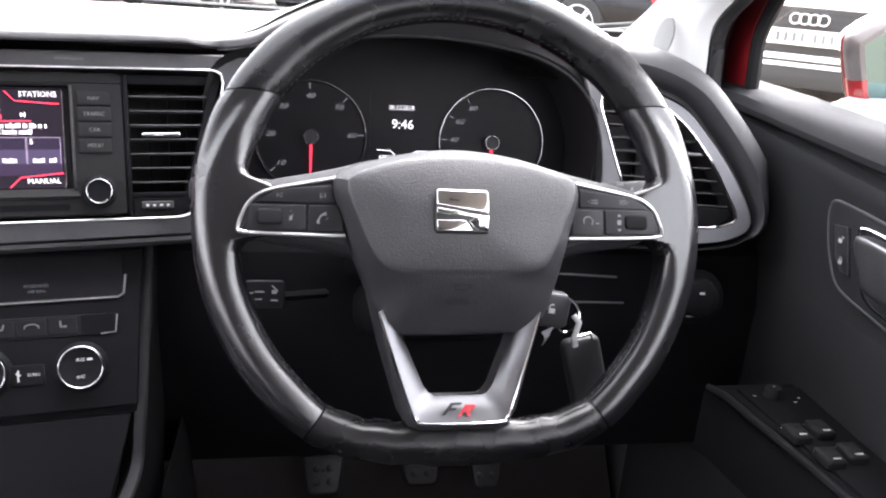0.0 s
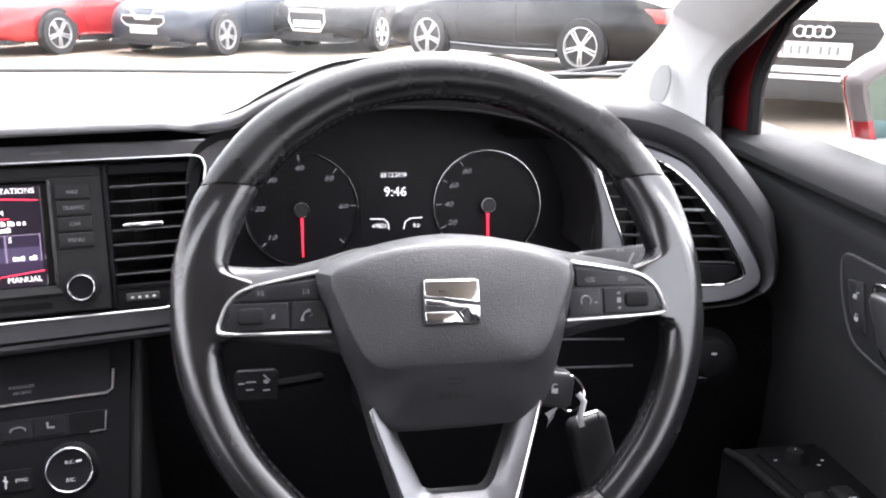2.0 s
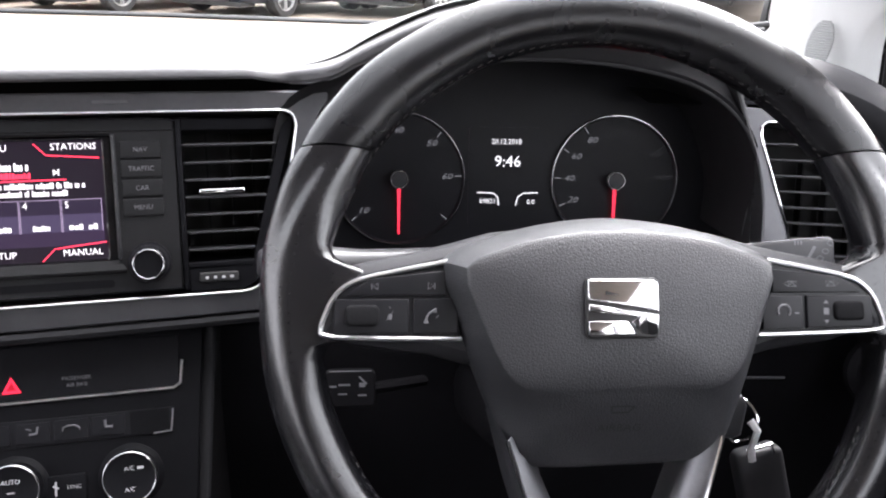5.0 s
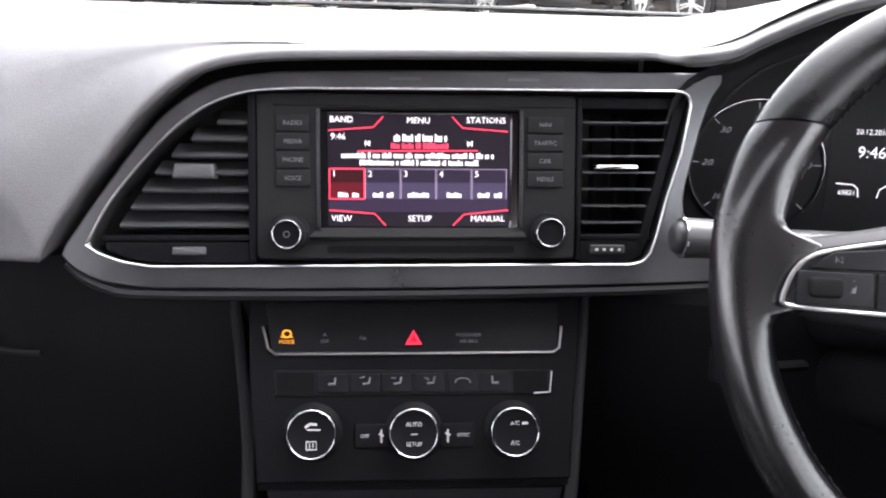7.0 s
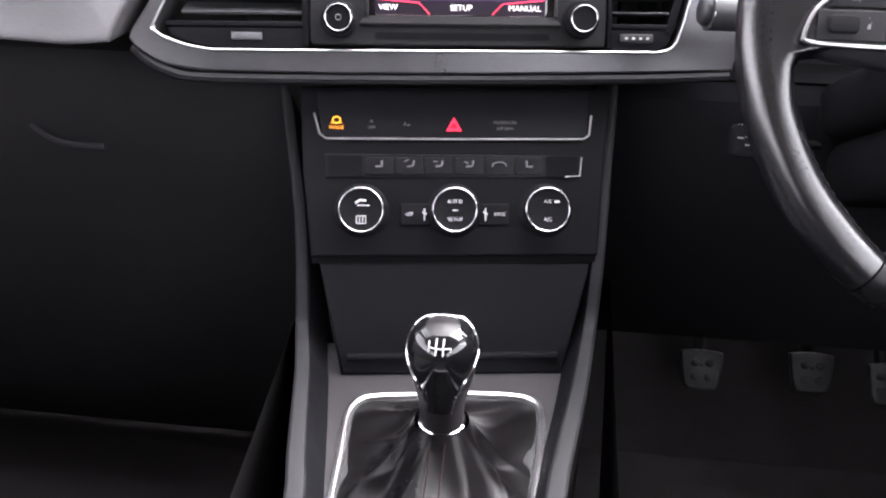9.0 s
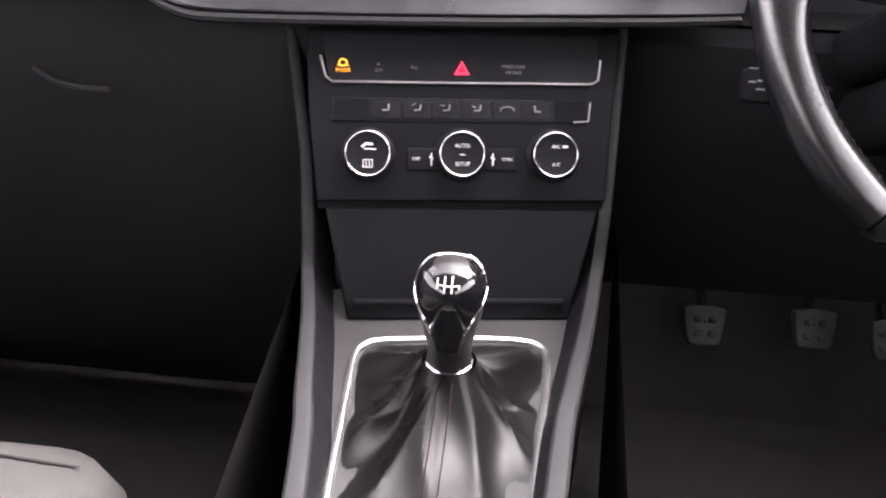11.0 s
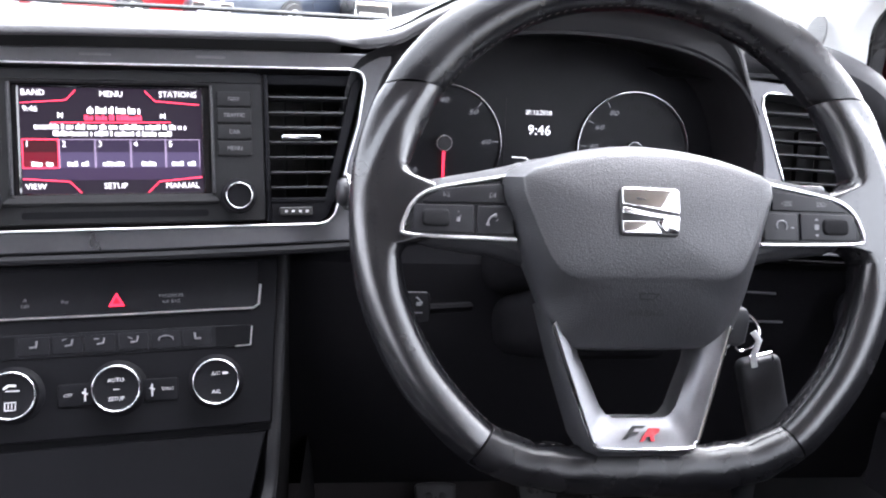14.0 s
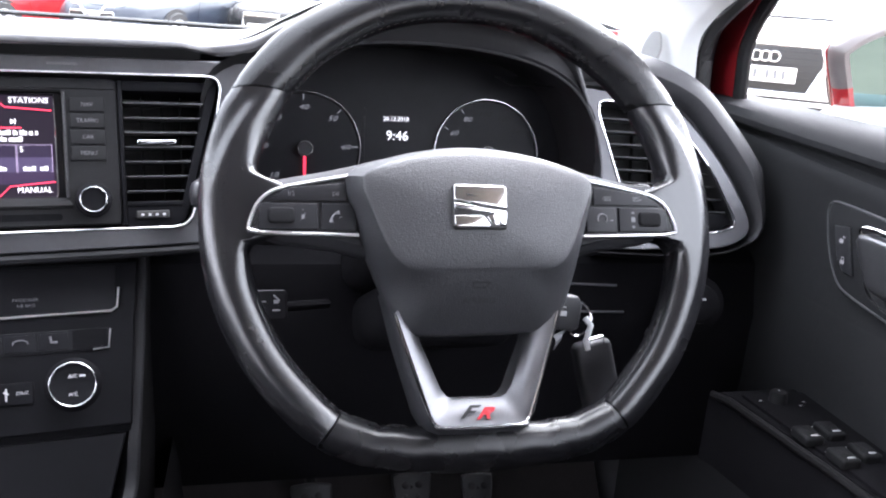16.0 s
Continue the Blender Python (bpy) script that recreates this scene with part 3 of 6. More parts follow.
screen_glass.modifiers.new("thickness", "SOLIDIFY").thickness = 0.005
screen_glass.visible_shadow = False

wiper = thing("windscreen_wiper", Matrix(), "black windscreen wiper parked at the foot of the glass", "wiper")
part("blade", tube([(.36, 1.25, 1.047), (.45, 1.25, 1.050), (.53, 1.25, 1.060)], .006, .004), RUBBER, wiper)
part("arm", tube([(.40, 1.262, 1.049), (.47, 1.262, 1.058), (.54, 1.262, 1.066)], .008, .005), MATTE, wiper)

# ================= dashboard =================
dashboard = thing("dashboard", Matrix(), "dark grey grained dashboard under the windscreen", "dashboard")
LIP = [(-.062, .925), (-.054, .962), (-.044, .993), (-.031, 1.020), (-.013, 1.044), (.014, 1.0615), (.06, 1.0710), (.11, 1.0748), (.16, 1.0735), (.20, 1.0685), (.235, 1.0595), (.262, 1.0455), (.282, 1.0255), (.296, .997), (.304, .965), (.302, .930)]
lip = spline(LIP, 4)


def lip_ring(d, y, ends=1.0):
    """The hood's mouth moved outwards by d, less towards its two ends."""
    ring = []
    for i, (x, z) in enumerate(lip):
        a, b = lip[max(i - 1, 0)], lip[min(i + 1, len(lip) - 1)]
        t = Vector((b[0] - a[0], b[1] - a[1])).normalized()
        k = i / (len(lip) - 1)
        e = d * lerp(ends, 1, min(1, 4 * k, 4 * (1 - k)))
        ring.append((x - t.y * e, y, z + t.x * e))
    return ring


BROW = spline([(-.072, .925), (-.069, 1.00), (-.062, 1.040), (-.044, 1.057), (-.027, 1.0625), (-.003, 1.075), (.035, 1.093), (.067, 1.1025), (.126, 1.1075), (.160, 1.106), (.204, 1.100), (.246, 1.085), (.264, 1.070), (.275, 1.049), (.2855, 1.0245), (.2985, .995), (.3060, .963), (.3045, .925)], 4)


def brow_y(x):
    """The brow stands forward over the dials and runs back to its right end."""
    k = min(1, max(0, (x - .20) / .08))
    return lerp(.744, .758, k * k * (3 - 2 * k))


def brow_at(p):
    """The brow's point in the direction of a point of the hood's mouth."""
    c = Vector((.12, .96))
    d = Vector(p) - c
    for a, b in zip(BROW, BROW[1:]):
        a, b = Vector(a) - c, Vector(b) - c
        f, g = d.x * a.y - d.y * a.x, d.x * b.y - d.y * b.x
        if f * g <= 0 and d.dot(a) > 0 and f != g:
            q = a.lerp(b, f / (f - g)) + c
            return (q.x, brow_y(q.x), q.y)
    return (p[0], brow_y(p[0]), p[1])


brow = [brow_at(p) for p in lip]
inner = lip_ring(.006, .757, .8)
hood = [[Vector(a).lerp(Vector(b), t) + Vector((0, dy, 0)) for a, b in zip(inner, brow)] for t, dy in ((.3, .004), (.65, .005), (.9, .001), (1, .0005))]
part("instrument_hood", rings([lip_ring(-.010, .875), lip_ring(-.002, .80), lip_ring(0, .764), lip_ring(.002, .759), inner] + hood, False, False, False), HOOD, dashboard, "dark curved hood over the instruments")
part("hood_lip", tube([Vector(p) + Vector((0, -.001, 0)) for p in lip_ring(.002, .758)], .0011, .0014), HOOD, dashboard, "fine lip round the hood's mouth")
start = next(i for i, p in enumerate(brow) if p[0] > -.030 and p[2] > 1.05)
edge = [(x, .643 + (-.49 - x) * .13, .920) for x in (-.98, -.90, -.80, -.70, -.60, -.53)]
edge += [tuple(dash_pt(u, v, .009)) for u, v in mm(spline([(-262, -58), (-254, -42), (-238, -18), (-212, 16), (-189, 43), (-167, 61), (-144, 72), (-110, 78), (-60, 80)], 4))]
edge += [tuple(dash_pt(u / 1000, (81 + .01 * u) / 1000, .009)) for u in (-20, 30, 80, 120)]
edge += spline([tuple(dash_pt(.160, .0828, .008)), (-.055, .757, 1.0570), brow[start], brow[start + 2]], 4)[:-1]
edge += brow[start + 2:]
crests, mids = [], []
for i, p in enumerate(edge):
    p = Vector(p)
    bulge = min(1, max(0, (p.x + .06) / .06))
    crests.append(Vector((p.x, .775, 1.060)) if i < 5 else p + Vector((0, .045 - .01 * bulge, .007 + .006 * bulge)))
# the crest swings evenly from the passenger's side round the pod to its top
first, last = 4, 38
for i in range(first, last):
    s = (i - first) / (last - first)
    crests[i] = crests[first].lerp(crests[last], s) + Vector((0, 0, .004 * math.sin(math.pi * s)))
for turn in range(8):
    crests[1:54] = [(crests[i - 1] + crests[i] * 2 + crests[i + 1]) / 4 for i in range(1, 54)]
for i, p in enumerate(edge):
    p = Vector(p)
    s = min(1, max(0, (i - first) / (last - first)))
    mids.append((p + crests[i]) / 2 + Vector((-.006 * math.sin(math.pi * s), -.030 * (1 - s), .006 * (1 - s) + .003 * s)))
for turn in range(6):
    mids[1:54] = [(mids[i - 1] + mids[i] * 2 + mids[i + 1]) / 4 for i in range(1, 54)]
sections = []
for p, m, mid in zip(edge, crests, mids):
    p = Vector(p)
    w = min(1, max(0, (p.z - .925) / .125)) if p.x < 0 else 1
    m.z = max(m.z, p.z + .005)
    q = Vector((p.x * (1.0 if p.x < 0 else 1.25), 1.19, 1.056))
    far = (m + q) / 2 + Vector((0, 0, .004))
    under = Vector((0, .05, .002)) if p.x < -.06 else Vector((0, 0, -.001))
    roll = -.003 if p.x < -.06 else -.001
    sections.append([tuple(p + under)] + spline([p + under * .12, p, p + Vector((0, roll, .003)), p + Vector((0, -.0005, .0075)) + (mid - p) * .15, mid.lerp(m, .3 * w), m, far, q], 5))
part("dash_pad", rings(sections, False, False, False), PAD, dashboard, "grey grained upper dash pad, pale where the sky shines on it", True, 85)
part("cowl", box(-1.0, 1.205, 1.0, .56, 1.32, 1.036), RUBBER, dashboard, "black cowl under the windscreen")
part("windscreen_seal", tube([(-.99, 1.19, 1.058), (-.5, 1.215, 1.060), (-.235, 1.22, 1.060), (.1, 1.215, 1.058), (.5, 1.17, 1.060)], .006, .0028), RUBBER, dashboard)

side_curve = spline(mm([(-100, 74), (-60, 75), (-28, 71), (-6, 65), (18, 53), (36, 34), (57, 8), (76, -21), (90, -52), (76, -70), (46, -77), (0, -80), (-60, -80)]), 4)
levels = []
for d, n in ((0, -.004), (.003, -.012), (.006, -.013), (.009, -.006), (.014, -.001), (.020, .001), (.028, -.002), (.037, -.011), (.044, -.026), (.050, -.05), (.054, -.12), (.056, -.36)):
    ring = []
    for i, (x, y) in enumerate(side_curve):
        a, b = side_curve[max(i - 1, 0)], side_curve[min(i + 1, len(side_curve) - 1)]
        t = Vector((b[0] - a[0], b[1] - a[1])).normalized()
        e = d * lerp(1, .14, min(1, max(0, (i - 27) / 8)))
        ring.append(AT_SIDE_VENT @ Vector((x - t.y * e, y + t.x * e, n)))
    levels.append(ring)
part("dash_end_pad", rings([lv[:35] for lv in levels], False, False, False), ENDPAD, dashboard, "rounded end of the dashboard round the vent")
# lower part of the same pad in black, standing for the falling light
part("end_pad_underside", rings([lv[34:] for lv in levels], False, False, False), DARK, dashboard, "end pad below the side vent, coloured black for shade")
# darker than the dash pad: shading beside the pillar is put into this colour
part("dash_top_corner", rings([[(.22, .80, 1.040), (.36, .80, 1.040), (.44, .84, 1.020)], [(.22, 1.0, 1.050), (.36, 1.0, 1.046), (.455, 1.0, 1.030)], [(.0, 1.19, 1.052), (.3, 1.19, 1.052), (.52, 1.15, 1.048)]], False, False, False), ENDPAD, dashboard, "top corner of the dashboard, darkened for shade by the pillar")

# lower dash, passenger side and driver side
prof = [(.735, .920), (.700, .905), (.695, .86), (.700, .80), (.715, .70), (.74, .62), (.77, .52), (.84, .42), (.95, .36)]
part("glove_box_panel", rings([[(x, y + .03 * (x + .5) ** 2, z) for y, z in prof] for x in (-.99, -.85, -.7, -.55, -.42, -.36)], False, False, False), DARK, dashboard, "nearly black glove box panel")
part("glove_box_lip", tube(spline([(-.600, .690, .841), (-.580, .686, .831), (-.556, .684, .828), (-.533, .684, .828)], 4), .0018, .0026), EDGETRIM, dashboard)
# the ledge is blackened to stand for the shade under the dials
part("knee_ledge", rings([[(x, .87, .893), (x, .772, .889)] for x in (-.13, .2, .50)], False, False, False), SHADE_ROLLER_BLACK, dashboard, "ledge under the instruments, coloured black to stand for shade")
prof = [(.775, .886), (.765, .885), (.750, .875), (.74, .82), (.76, .70), (.80, .62), (.90, .60)]
part("knee_panel", rings([[(x, y, z) for y, z in prof] for x in (-.13, 0.0, .2, .35, .50)], False, False, False), SHADE, dashboard, "dark panel under the steering column")
part("panel_seam", tube([(.23, .741, .86), (.33, .741, .855)], .0012), SOFT, dashboard)
part("panel_seam", tube([(.25, .738, .83), (.34, .738, .828)], .0012), SOFT, dashboard)
lamp_sw = part("light_switch", moved(lathe([(.028, 0), (.027, .006), (.020, .008), (.018, .018), (.015, .020)], 28), AT_SIDE_VENT @ Matrix.Translation((.045, -.128, -.02))), SHADE, dashboard, "round black headlamp switch")
part("switch_mark", moved(join(bar(-.002, .004, .003, .006, .0205), bar(-.010, -.02, -.002, -.0185, .009)), AT_SIDE_VENT @ Matrix.Translation((.045, -.128, -.02))), MARK, lamp_sw)

# ---- centre fascia of the dashboard: satin frame, chrome line, vents, radio ----
OUTER = mm(spline([(-252, -51), (-243, -39), (-230, -20), (-207, 11), (-190, 32), (-176, 46), (-156, 60), (-137, 68), (-106, 73)], 4) + [(-20, 75), (98, 76), (222, 75.5), (209, 66), (203, 54), (197.5, 38), (193, 20), (188, 0), (185.5, -14), (186.5, -26), (194, -37), (212, -42), (208, -74), (142, -76), (19, -78), (-100, -78.5), (-180, -77.5)] + spline([(-197, -77), (-224, -73), (-240, -65), (-250, -57)], 4))
INNER = mm(spline([(-234, -47), (-219, -20), (-203, 1), (-187, 19), (-172, 34), (-156, 46), (-137, 55), (-118, 59.5), (-90, 61.5)], 4) + [(0, 62), (100, 62.3), (176, 62.5)] + spline([(182, 62), (187, 59), (189, 52)], 3) + [(183, 19), (173, -13), (166, -41)] + spline([(162, -53), (156, -59), (146, -61)], 3) + [(60, -61.2), (-40, -61.6), (-139, -62)] + spline([(-190, -62), (-210, -58.5), (-226, -52.5)], 3))
fascia = thing("centre_fascia", AT_DASH, "satin grey fascia with a chrome line round vents and radio", "fascia")
fv, ff = band(OUTER, INNER, (-.02, 0), -.035, 0.0, 220)
fv = [(x, y, z - .12 * max(0, -.0635 - y)) if z > -.01 else (x, y, z) for x, y, z in fv]
part("surround", (fv, ff), TRIM, fascia, "satin dark grey surround")
part("chrome_line", tube([(x, y, .0010) for x, y in INNER], .0010, .0014, closed=True, seg=12), BRIGHT, fascia, "thin bright chrome line")
part("lower_lip", tube([(x, y, -.006) for x, y in mm(spline([(-249, -60), (-238, -70), (-222, -78), (-197, -82), (-100, -83), (20, -82.5), (142, -80.5), (206, -78)], 5))], .004, .005), EDGETRIM, fascia)
part("backing", prism(offset(INNER, .006), -.075, -.055), RUBBER, fascia)
# two silver slivers painted for highlights on the upper trim
part("trim_highlight", box(-.025, .0684, .0002, -.003, .0702, .0010, .0008), SATIN, fascia)
part("trim_highlight", box(.058, .0684, .0002, .080, .0702, .0010, .0008), SATIN, fascia)
# left vent
lv_top = {42: -148, 30.5: -166, 18.8: -179.5, 6.8: -191, -5.5: -200, -17.5: -208, -30: -216}
lv = thing("air_vent", AT_DASH, "black centre air vent with curved outer edge and grey tab", "vent", "vents of the dashboard")
part("vent_frame", join(box(-.1235, -.058, -.05, -.1185, .058, -.003, 0, .001), box(-.225, -.0445, -.05, -.1225, -.0405, -.004, 0, .001)), FASCIA, lv)
part("lower_plate", prism(mm([(-223, -45), (-119, -45), (-119, -60), (-190, -60), (-207, -57), (-222, -51)]), -.05, -.005, .001), FASCIA, lv)
for v, u in lv_top.items():
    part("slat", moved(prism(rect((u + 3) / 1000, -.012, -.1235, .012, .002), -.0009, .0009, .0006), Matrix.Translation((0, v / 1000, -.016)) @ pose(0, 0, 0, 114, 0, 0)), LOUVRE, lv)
for u in (-.150, -.172):
    part("vane", box(u - .0008, -.040, -.047, u + .0008, .035, -.038), MATTE, lv)
part("tab", prism(mm([(-176, -1), (-146, -1), (-147.5, 9.5), (-174, 9.5)]), -.014, -.001, .0025), SOFT, lv, "grey adjusting tab")
part("thumbwheel", moved(prism(rect(-.0115, -.0028, .0115, .0028, .001), -.003, .0015, .001), Matrix.Translation((-.165, -.0515, -.004))), SOFT, lv, "ribbed thumbwheel")
# right vent
rv = thing("air_vent", AT_DASH, "black centre air vent beside the radio with chrome tab", "vent", "vents of the dashboard")
part("vent_frame", join(box(.1085, -.058, -.05, .1120, .058, -.003, 0, .001), box(.1120, -.0435, -.05, .163, -.0395, -.004, 0, .001), box(.1120, .0500, -.05, .1830, .0580, -.004, 0, .001), prism(mm([(180.5, 57), (187.5, 57), (160, -46), (154.0, -46)]), -.05, -.004)), FASCIA, rv)
part("lower_plate", prism(mm([(112, -43), (161, -43), (157, -55), (148, -60), (112, -60)]), -.05, -.005, .001), FASCIA, rv)
for k, v in enumerate((40.6, 28.5, 16.8, 5.0, -7, -19, -31)):
    right_end = (181 - (57 - v) * .262) / 1000
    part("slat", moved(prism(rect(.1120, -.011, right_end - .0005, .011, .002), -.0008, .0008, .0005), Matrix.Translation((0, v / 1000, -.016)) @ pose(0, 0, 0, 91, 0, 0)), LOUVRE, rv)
for u in (.128, .145, .160):
    part("vane", box(u - .0006, -.038, -.047, u + .0006, .055, -.036), MATTE, rv)
part("tab", box(.1217, .0070, -.010, .1522, .0102, .0005, .0012, .001), CHROME, rv, "slim chrome adjusting tab")
tw = part("thumbwheel", moved(prism(rect(-.0130, -.0033, .0130, .0033, .0015), -.003, .0015, .001), Matrix.Translation((.1316, -.0503, -.004))), INK, rv)
part("thumbwheel_marks", join(*[bar(.1225 + .0055 * k, -.0513, .1247 + .0055 * k, -.0495, -.0020) for k in range(4)]), MARK, tw)

# ---- radio ----
radio = thing("radio", AT_DASH, "black touchscreen radio switched on, between rows of keys", "radio")
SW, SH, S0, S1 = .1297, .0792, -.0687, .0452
part("body", band(rect(-.1183, -.0575, .1080, .0590, .002), rect(-.0745, -.0362, .0680, .0480, .002), (-.004, .004), -.05, -.004, 200), MATTE, radio)
part("top_groove", box(-.106, .0503, -.0042, .107, .0508, -.0036), GLOSS, radio)
part("bezel", band(rect(-.0745, -.0362, .0680, .0480, .002), rect(S0, S1 - SH, S0 + SW, S1, .001), (-.004, .004), -.02, -.0065, 200), GLOSS, radio, "glossy black bezel")
display = part("display", box(S0 - .001, S1 - SH - .001, -.02, S0 + SW + .001, S1 + .001, -.009), SCREEN, radio, "lit display, black, red and purple")


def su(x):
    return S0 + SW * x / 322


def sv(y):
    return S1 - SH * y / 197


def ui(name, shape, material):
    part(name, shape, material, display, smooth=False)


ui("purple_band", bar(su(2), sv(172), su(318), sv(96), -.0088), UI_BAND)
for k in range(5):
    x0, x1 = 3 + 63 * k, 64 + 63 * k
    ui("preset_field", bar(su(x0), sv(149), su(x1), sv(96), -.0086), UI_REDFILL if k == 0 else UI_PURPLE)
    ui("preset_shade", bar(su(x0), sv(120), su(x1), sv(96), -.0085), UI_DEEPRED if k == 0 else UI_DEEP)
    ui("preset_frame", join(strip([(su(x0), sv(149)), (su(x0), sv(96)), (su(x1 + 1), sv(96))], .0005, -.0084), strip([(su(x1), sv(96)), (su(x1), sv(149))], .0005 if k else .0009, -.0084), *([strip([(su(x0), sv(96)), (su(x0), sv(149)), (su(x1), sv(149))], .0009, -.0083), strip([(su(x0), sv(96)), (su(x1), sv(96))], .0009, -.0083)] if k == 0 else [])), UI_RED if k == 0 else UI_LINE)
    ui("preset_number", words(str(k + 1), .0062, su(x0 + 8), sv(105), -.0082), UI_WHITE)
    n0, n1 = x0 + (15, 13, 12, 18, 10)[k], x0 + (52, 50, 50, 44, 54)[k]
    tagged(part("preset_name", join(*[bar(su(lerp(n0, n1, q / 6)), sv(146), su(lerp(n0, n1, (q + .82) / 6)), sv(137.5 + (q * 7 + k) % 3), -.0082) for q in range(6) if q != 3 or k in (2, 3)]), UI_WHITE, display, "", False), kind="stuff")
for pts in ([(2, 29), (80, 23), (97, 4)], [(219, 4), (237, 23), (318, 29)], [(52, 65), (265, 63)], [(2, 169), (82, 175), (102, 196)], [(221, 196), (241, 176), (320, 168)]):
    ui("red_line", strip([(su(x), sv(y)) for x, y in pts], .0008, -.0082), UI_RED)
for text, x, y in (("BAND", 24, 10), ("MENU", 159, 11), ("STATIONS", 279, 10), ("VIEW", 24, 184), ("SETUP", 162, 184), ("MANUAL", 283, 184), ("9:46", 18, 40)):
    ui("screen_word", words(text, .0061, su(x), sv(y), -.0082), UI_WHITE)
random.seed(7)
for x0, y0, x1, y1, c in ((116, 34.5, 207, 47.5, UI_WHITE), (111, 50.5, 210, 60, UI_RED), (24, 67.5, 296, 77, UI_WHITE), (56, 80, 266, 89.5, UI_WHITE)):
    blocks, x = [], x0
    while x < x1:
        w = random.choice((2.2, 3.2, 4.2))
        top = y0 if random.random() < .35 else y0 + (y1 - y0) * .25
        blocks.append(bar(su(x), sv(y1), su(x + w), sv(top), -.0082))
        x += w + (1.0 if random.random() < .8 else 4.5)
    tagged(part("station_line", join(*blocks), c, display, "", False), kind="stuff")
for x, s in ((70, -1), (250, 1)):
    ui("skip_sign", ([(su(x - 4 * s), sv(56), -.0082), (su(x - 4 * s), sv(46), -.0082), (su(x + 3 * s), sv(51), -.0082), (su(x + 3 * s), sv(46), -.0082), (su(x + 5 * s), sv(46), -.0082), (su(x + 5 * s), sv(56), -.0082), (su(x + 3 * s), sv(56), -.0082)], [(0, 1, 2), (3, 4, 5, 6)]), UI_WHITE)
for side, texts in ((-1, ("RADIO", "MEDIA", "PHONE", "VOICE")), (1, ("NAV", "TRAFFIC", "CAR", "MENU"))):
    for k, text in enumerate(texts):
        x0, x1 = (-.1045, -.0805) if side < 0 else (.0725, .0985)
        y = .0380 - .0128 * k
        key = part("key", box(x0, y - .0058, -.006, x1, y + .0058, -.0026, .001, .0008), MATTE, radio)
        part("key_word", words(text, .0046, (x0 + x1) / 2, y, -.0024, width=.95), KEYMARK, key, smooth=False)
for x, y in ((-.0955, -.0388), (.0872, -.0376)):
    at = Matrix.Translation((x, y, -.004))
    knob = part("knob", moved(lathe([(.0138, 0), (.0138, .0022), (.0130, .0034), (.0126, .0040), (.0122, .0128), (.0116, .0144), (.0100, .0168), (.0094, .0172), (.0090, .0160), (.0001, .0158)], 40), at), LENS, radio, "black knob with a chrome ring")
    part("chrome_ring", moved(tube([(.0096 * math.cos(2 * math.pi * k / 40), .0096 * math.sin(2 * math.pi * k / 40), .0170) for k in range(40)], .0006, .0008, closed=True), at), DULLED, knob)
    part("knob_face", moved(lathe([(.0089, .0158), (.0089, .0162), (.0001, .0163)], 32), at), FASCIA, knob)
    for k in range(30):
        part("grip_rib", moved(box(-.00028, -.0003, .005, .00028, .0004, .0128), at @ pose(0, 0, 0, 0, 0, 12 * k) @ Matrix.Translation((0, .0124, 0))), FASCIA, knob)
    if x < 0:
        part("power_sign", moved(tube([(.0020 * math.cos(a), .0020 * math.sin(a), .0166) for a in [2 * math.pi * k / 16 for k in range(17)]], .0003, seg=5), at), KEYMARK, knob)
part("disc_slot", box(-.0690, -.0530, -.0042, .0640, -.0478, -.0036, .002), HOLE, radio, "narrow disc slot")
led = [[(x0, y, z), (x1, y, z)] for x0, x1, y, z in ((-.0745, .0680, -.0350, -.0068), (-.0765, .0690, -.0362, -.0050), (-.0812, .0725, -.0412, -.0012), (-.0810, .0722, -.0424, -.0016), (-.0790, .0710, -.0440, -.0045))]
part("screen_ledge", rings(led, False, False, False), MATTE, radio, "sloping ledge below the screen")
for x in (-.0750, .0686):
    part("screen_edge", box(x - .0012, -.0350, -.0060, x + .0012, .0482, -.0026, .0005, .0009), SLAT, radio)

# ---- climate panel ----
climate = thing("climate_panel", AT_CLIMATE, "charcoal climate panel with three chrome-ringed knobs", "control panel")
part("panel", prism(mm([(-126, 42), (121.5, 42), (117, -5), (110.5, -92), (-118, -92), (-124, -25)]), -.05, 0, .002), FASCIA, climate)
upper = part("switch_strip", prism(mm([(-113, 38), (104, 38), (102.5, 5), (99, 2), (-104, 1.5), (-109, 5)]), -.004, .0015, .0008), LENS, climate, "gloss black switch strip")
part("chrome_edge", tube([(x, y, .0016) for x, y in mm([(-115, 21), (-111, 5), (-106, .8), (0, .6), (99, 1), (103.5, 4), (105.5, 20)])], .0011, .0013, seg=6), BRIGHT, upper)
part("mode_light", join(words("MODE", .0040, -.0975, .0095, .0022), tube([(-.0975 + .003 * math.cos(a), .0155 + .0025 * math.sin(a), .0022) for a in [2 * math.pi * k / 12 for k in range(13)]], .0007, seg=5), bar(-.102, .0128, -.093, .0136, .0022)), LED_AMBER, upper, "amber drive mode light", False)
part("stop_sign", join(words("A", .0042, -.070, .0145, .0022), words("OFF", .0036, -.070, .0098, .0022)), DIMMARK, upper, "", False)
part("parking_sign", words("Pw", .0044, -.042, .012, .0022), DIMMARK, upper, "", False)
part("hazard_triangle", ([(-.0110, .0070, .0022), (.0014, .0070, .0022), (-.0048, .0180, .0022), (-.0078, .0090, .0022), (-.0018, .0090, .0022), (-.0048, .0145, .0022)], [(0, 1, 4, 3), (1, 2, 5, 4), (2, 0, 3, 5)]), LED_RED, upper, "lit red hazard triangle", False)
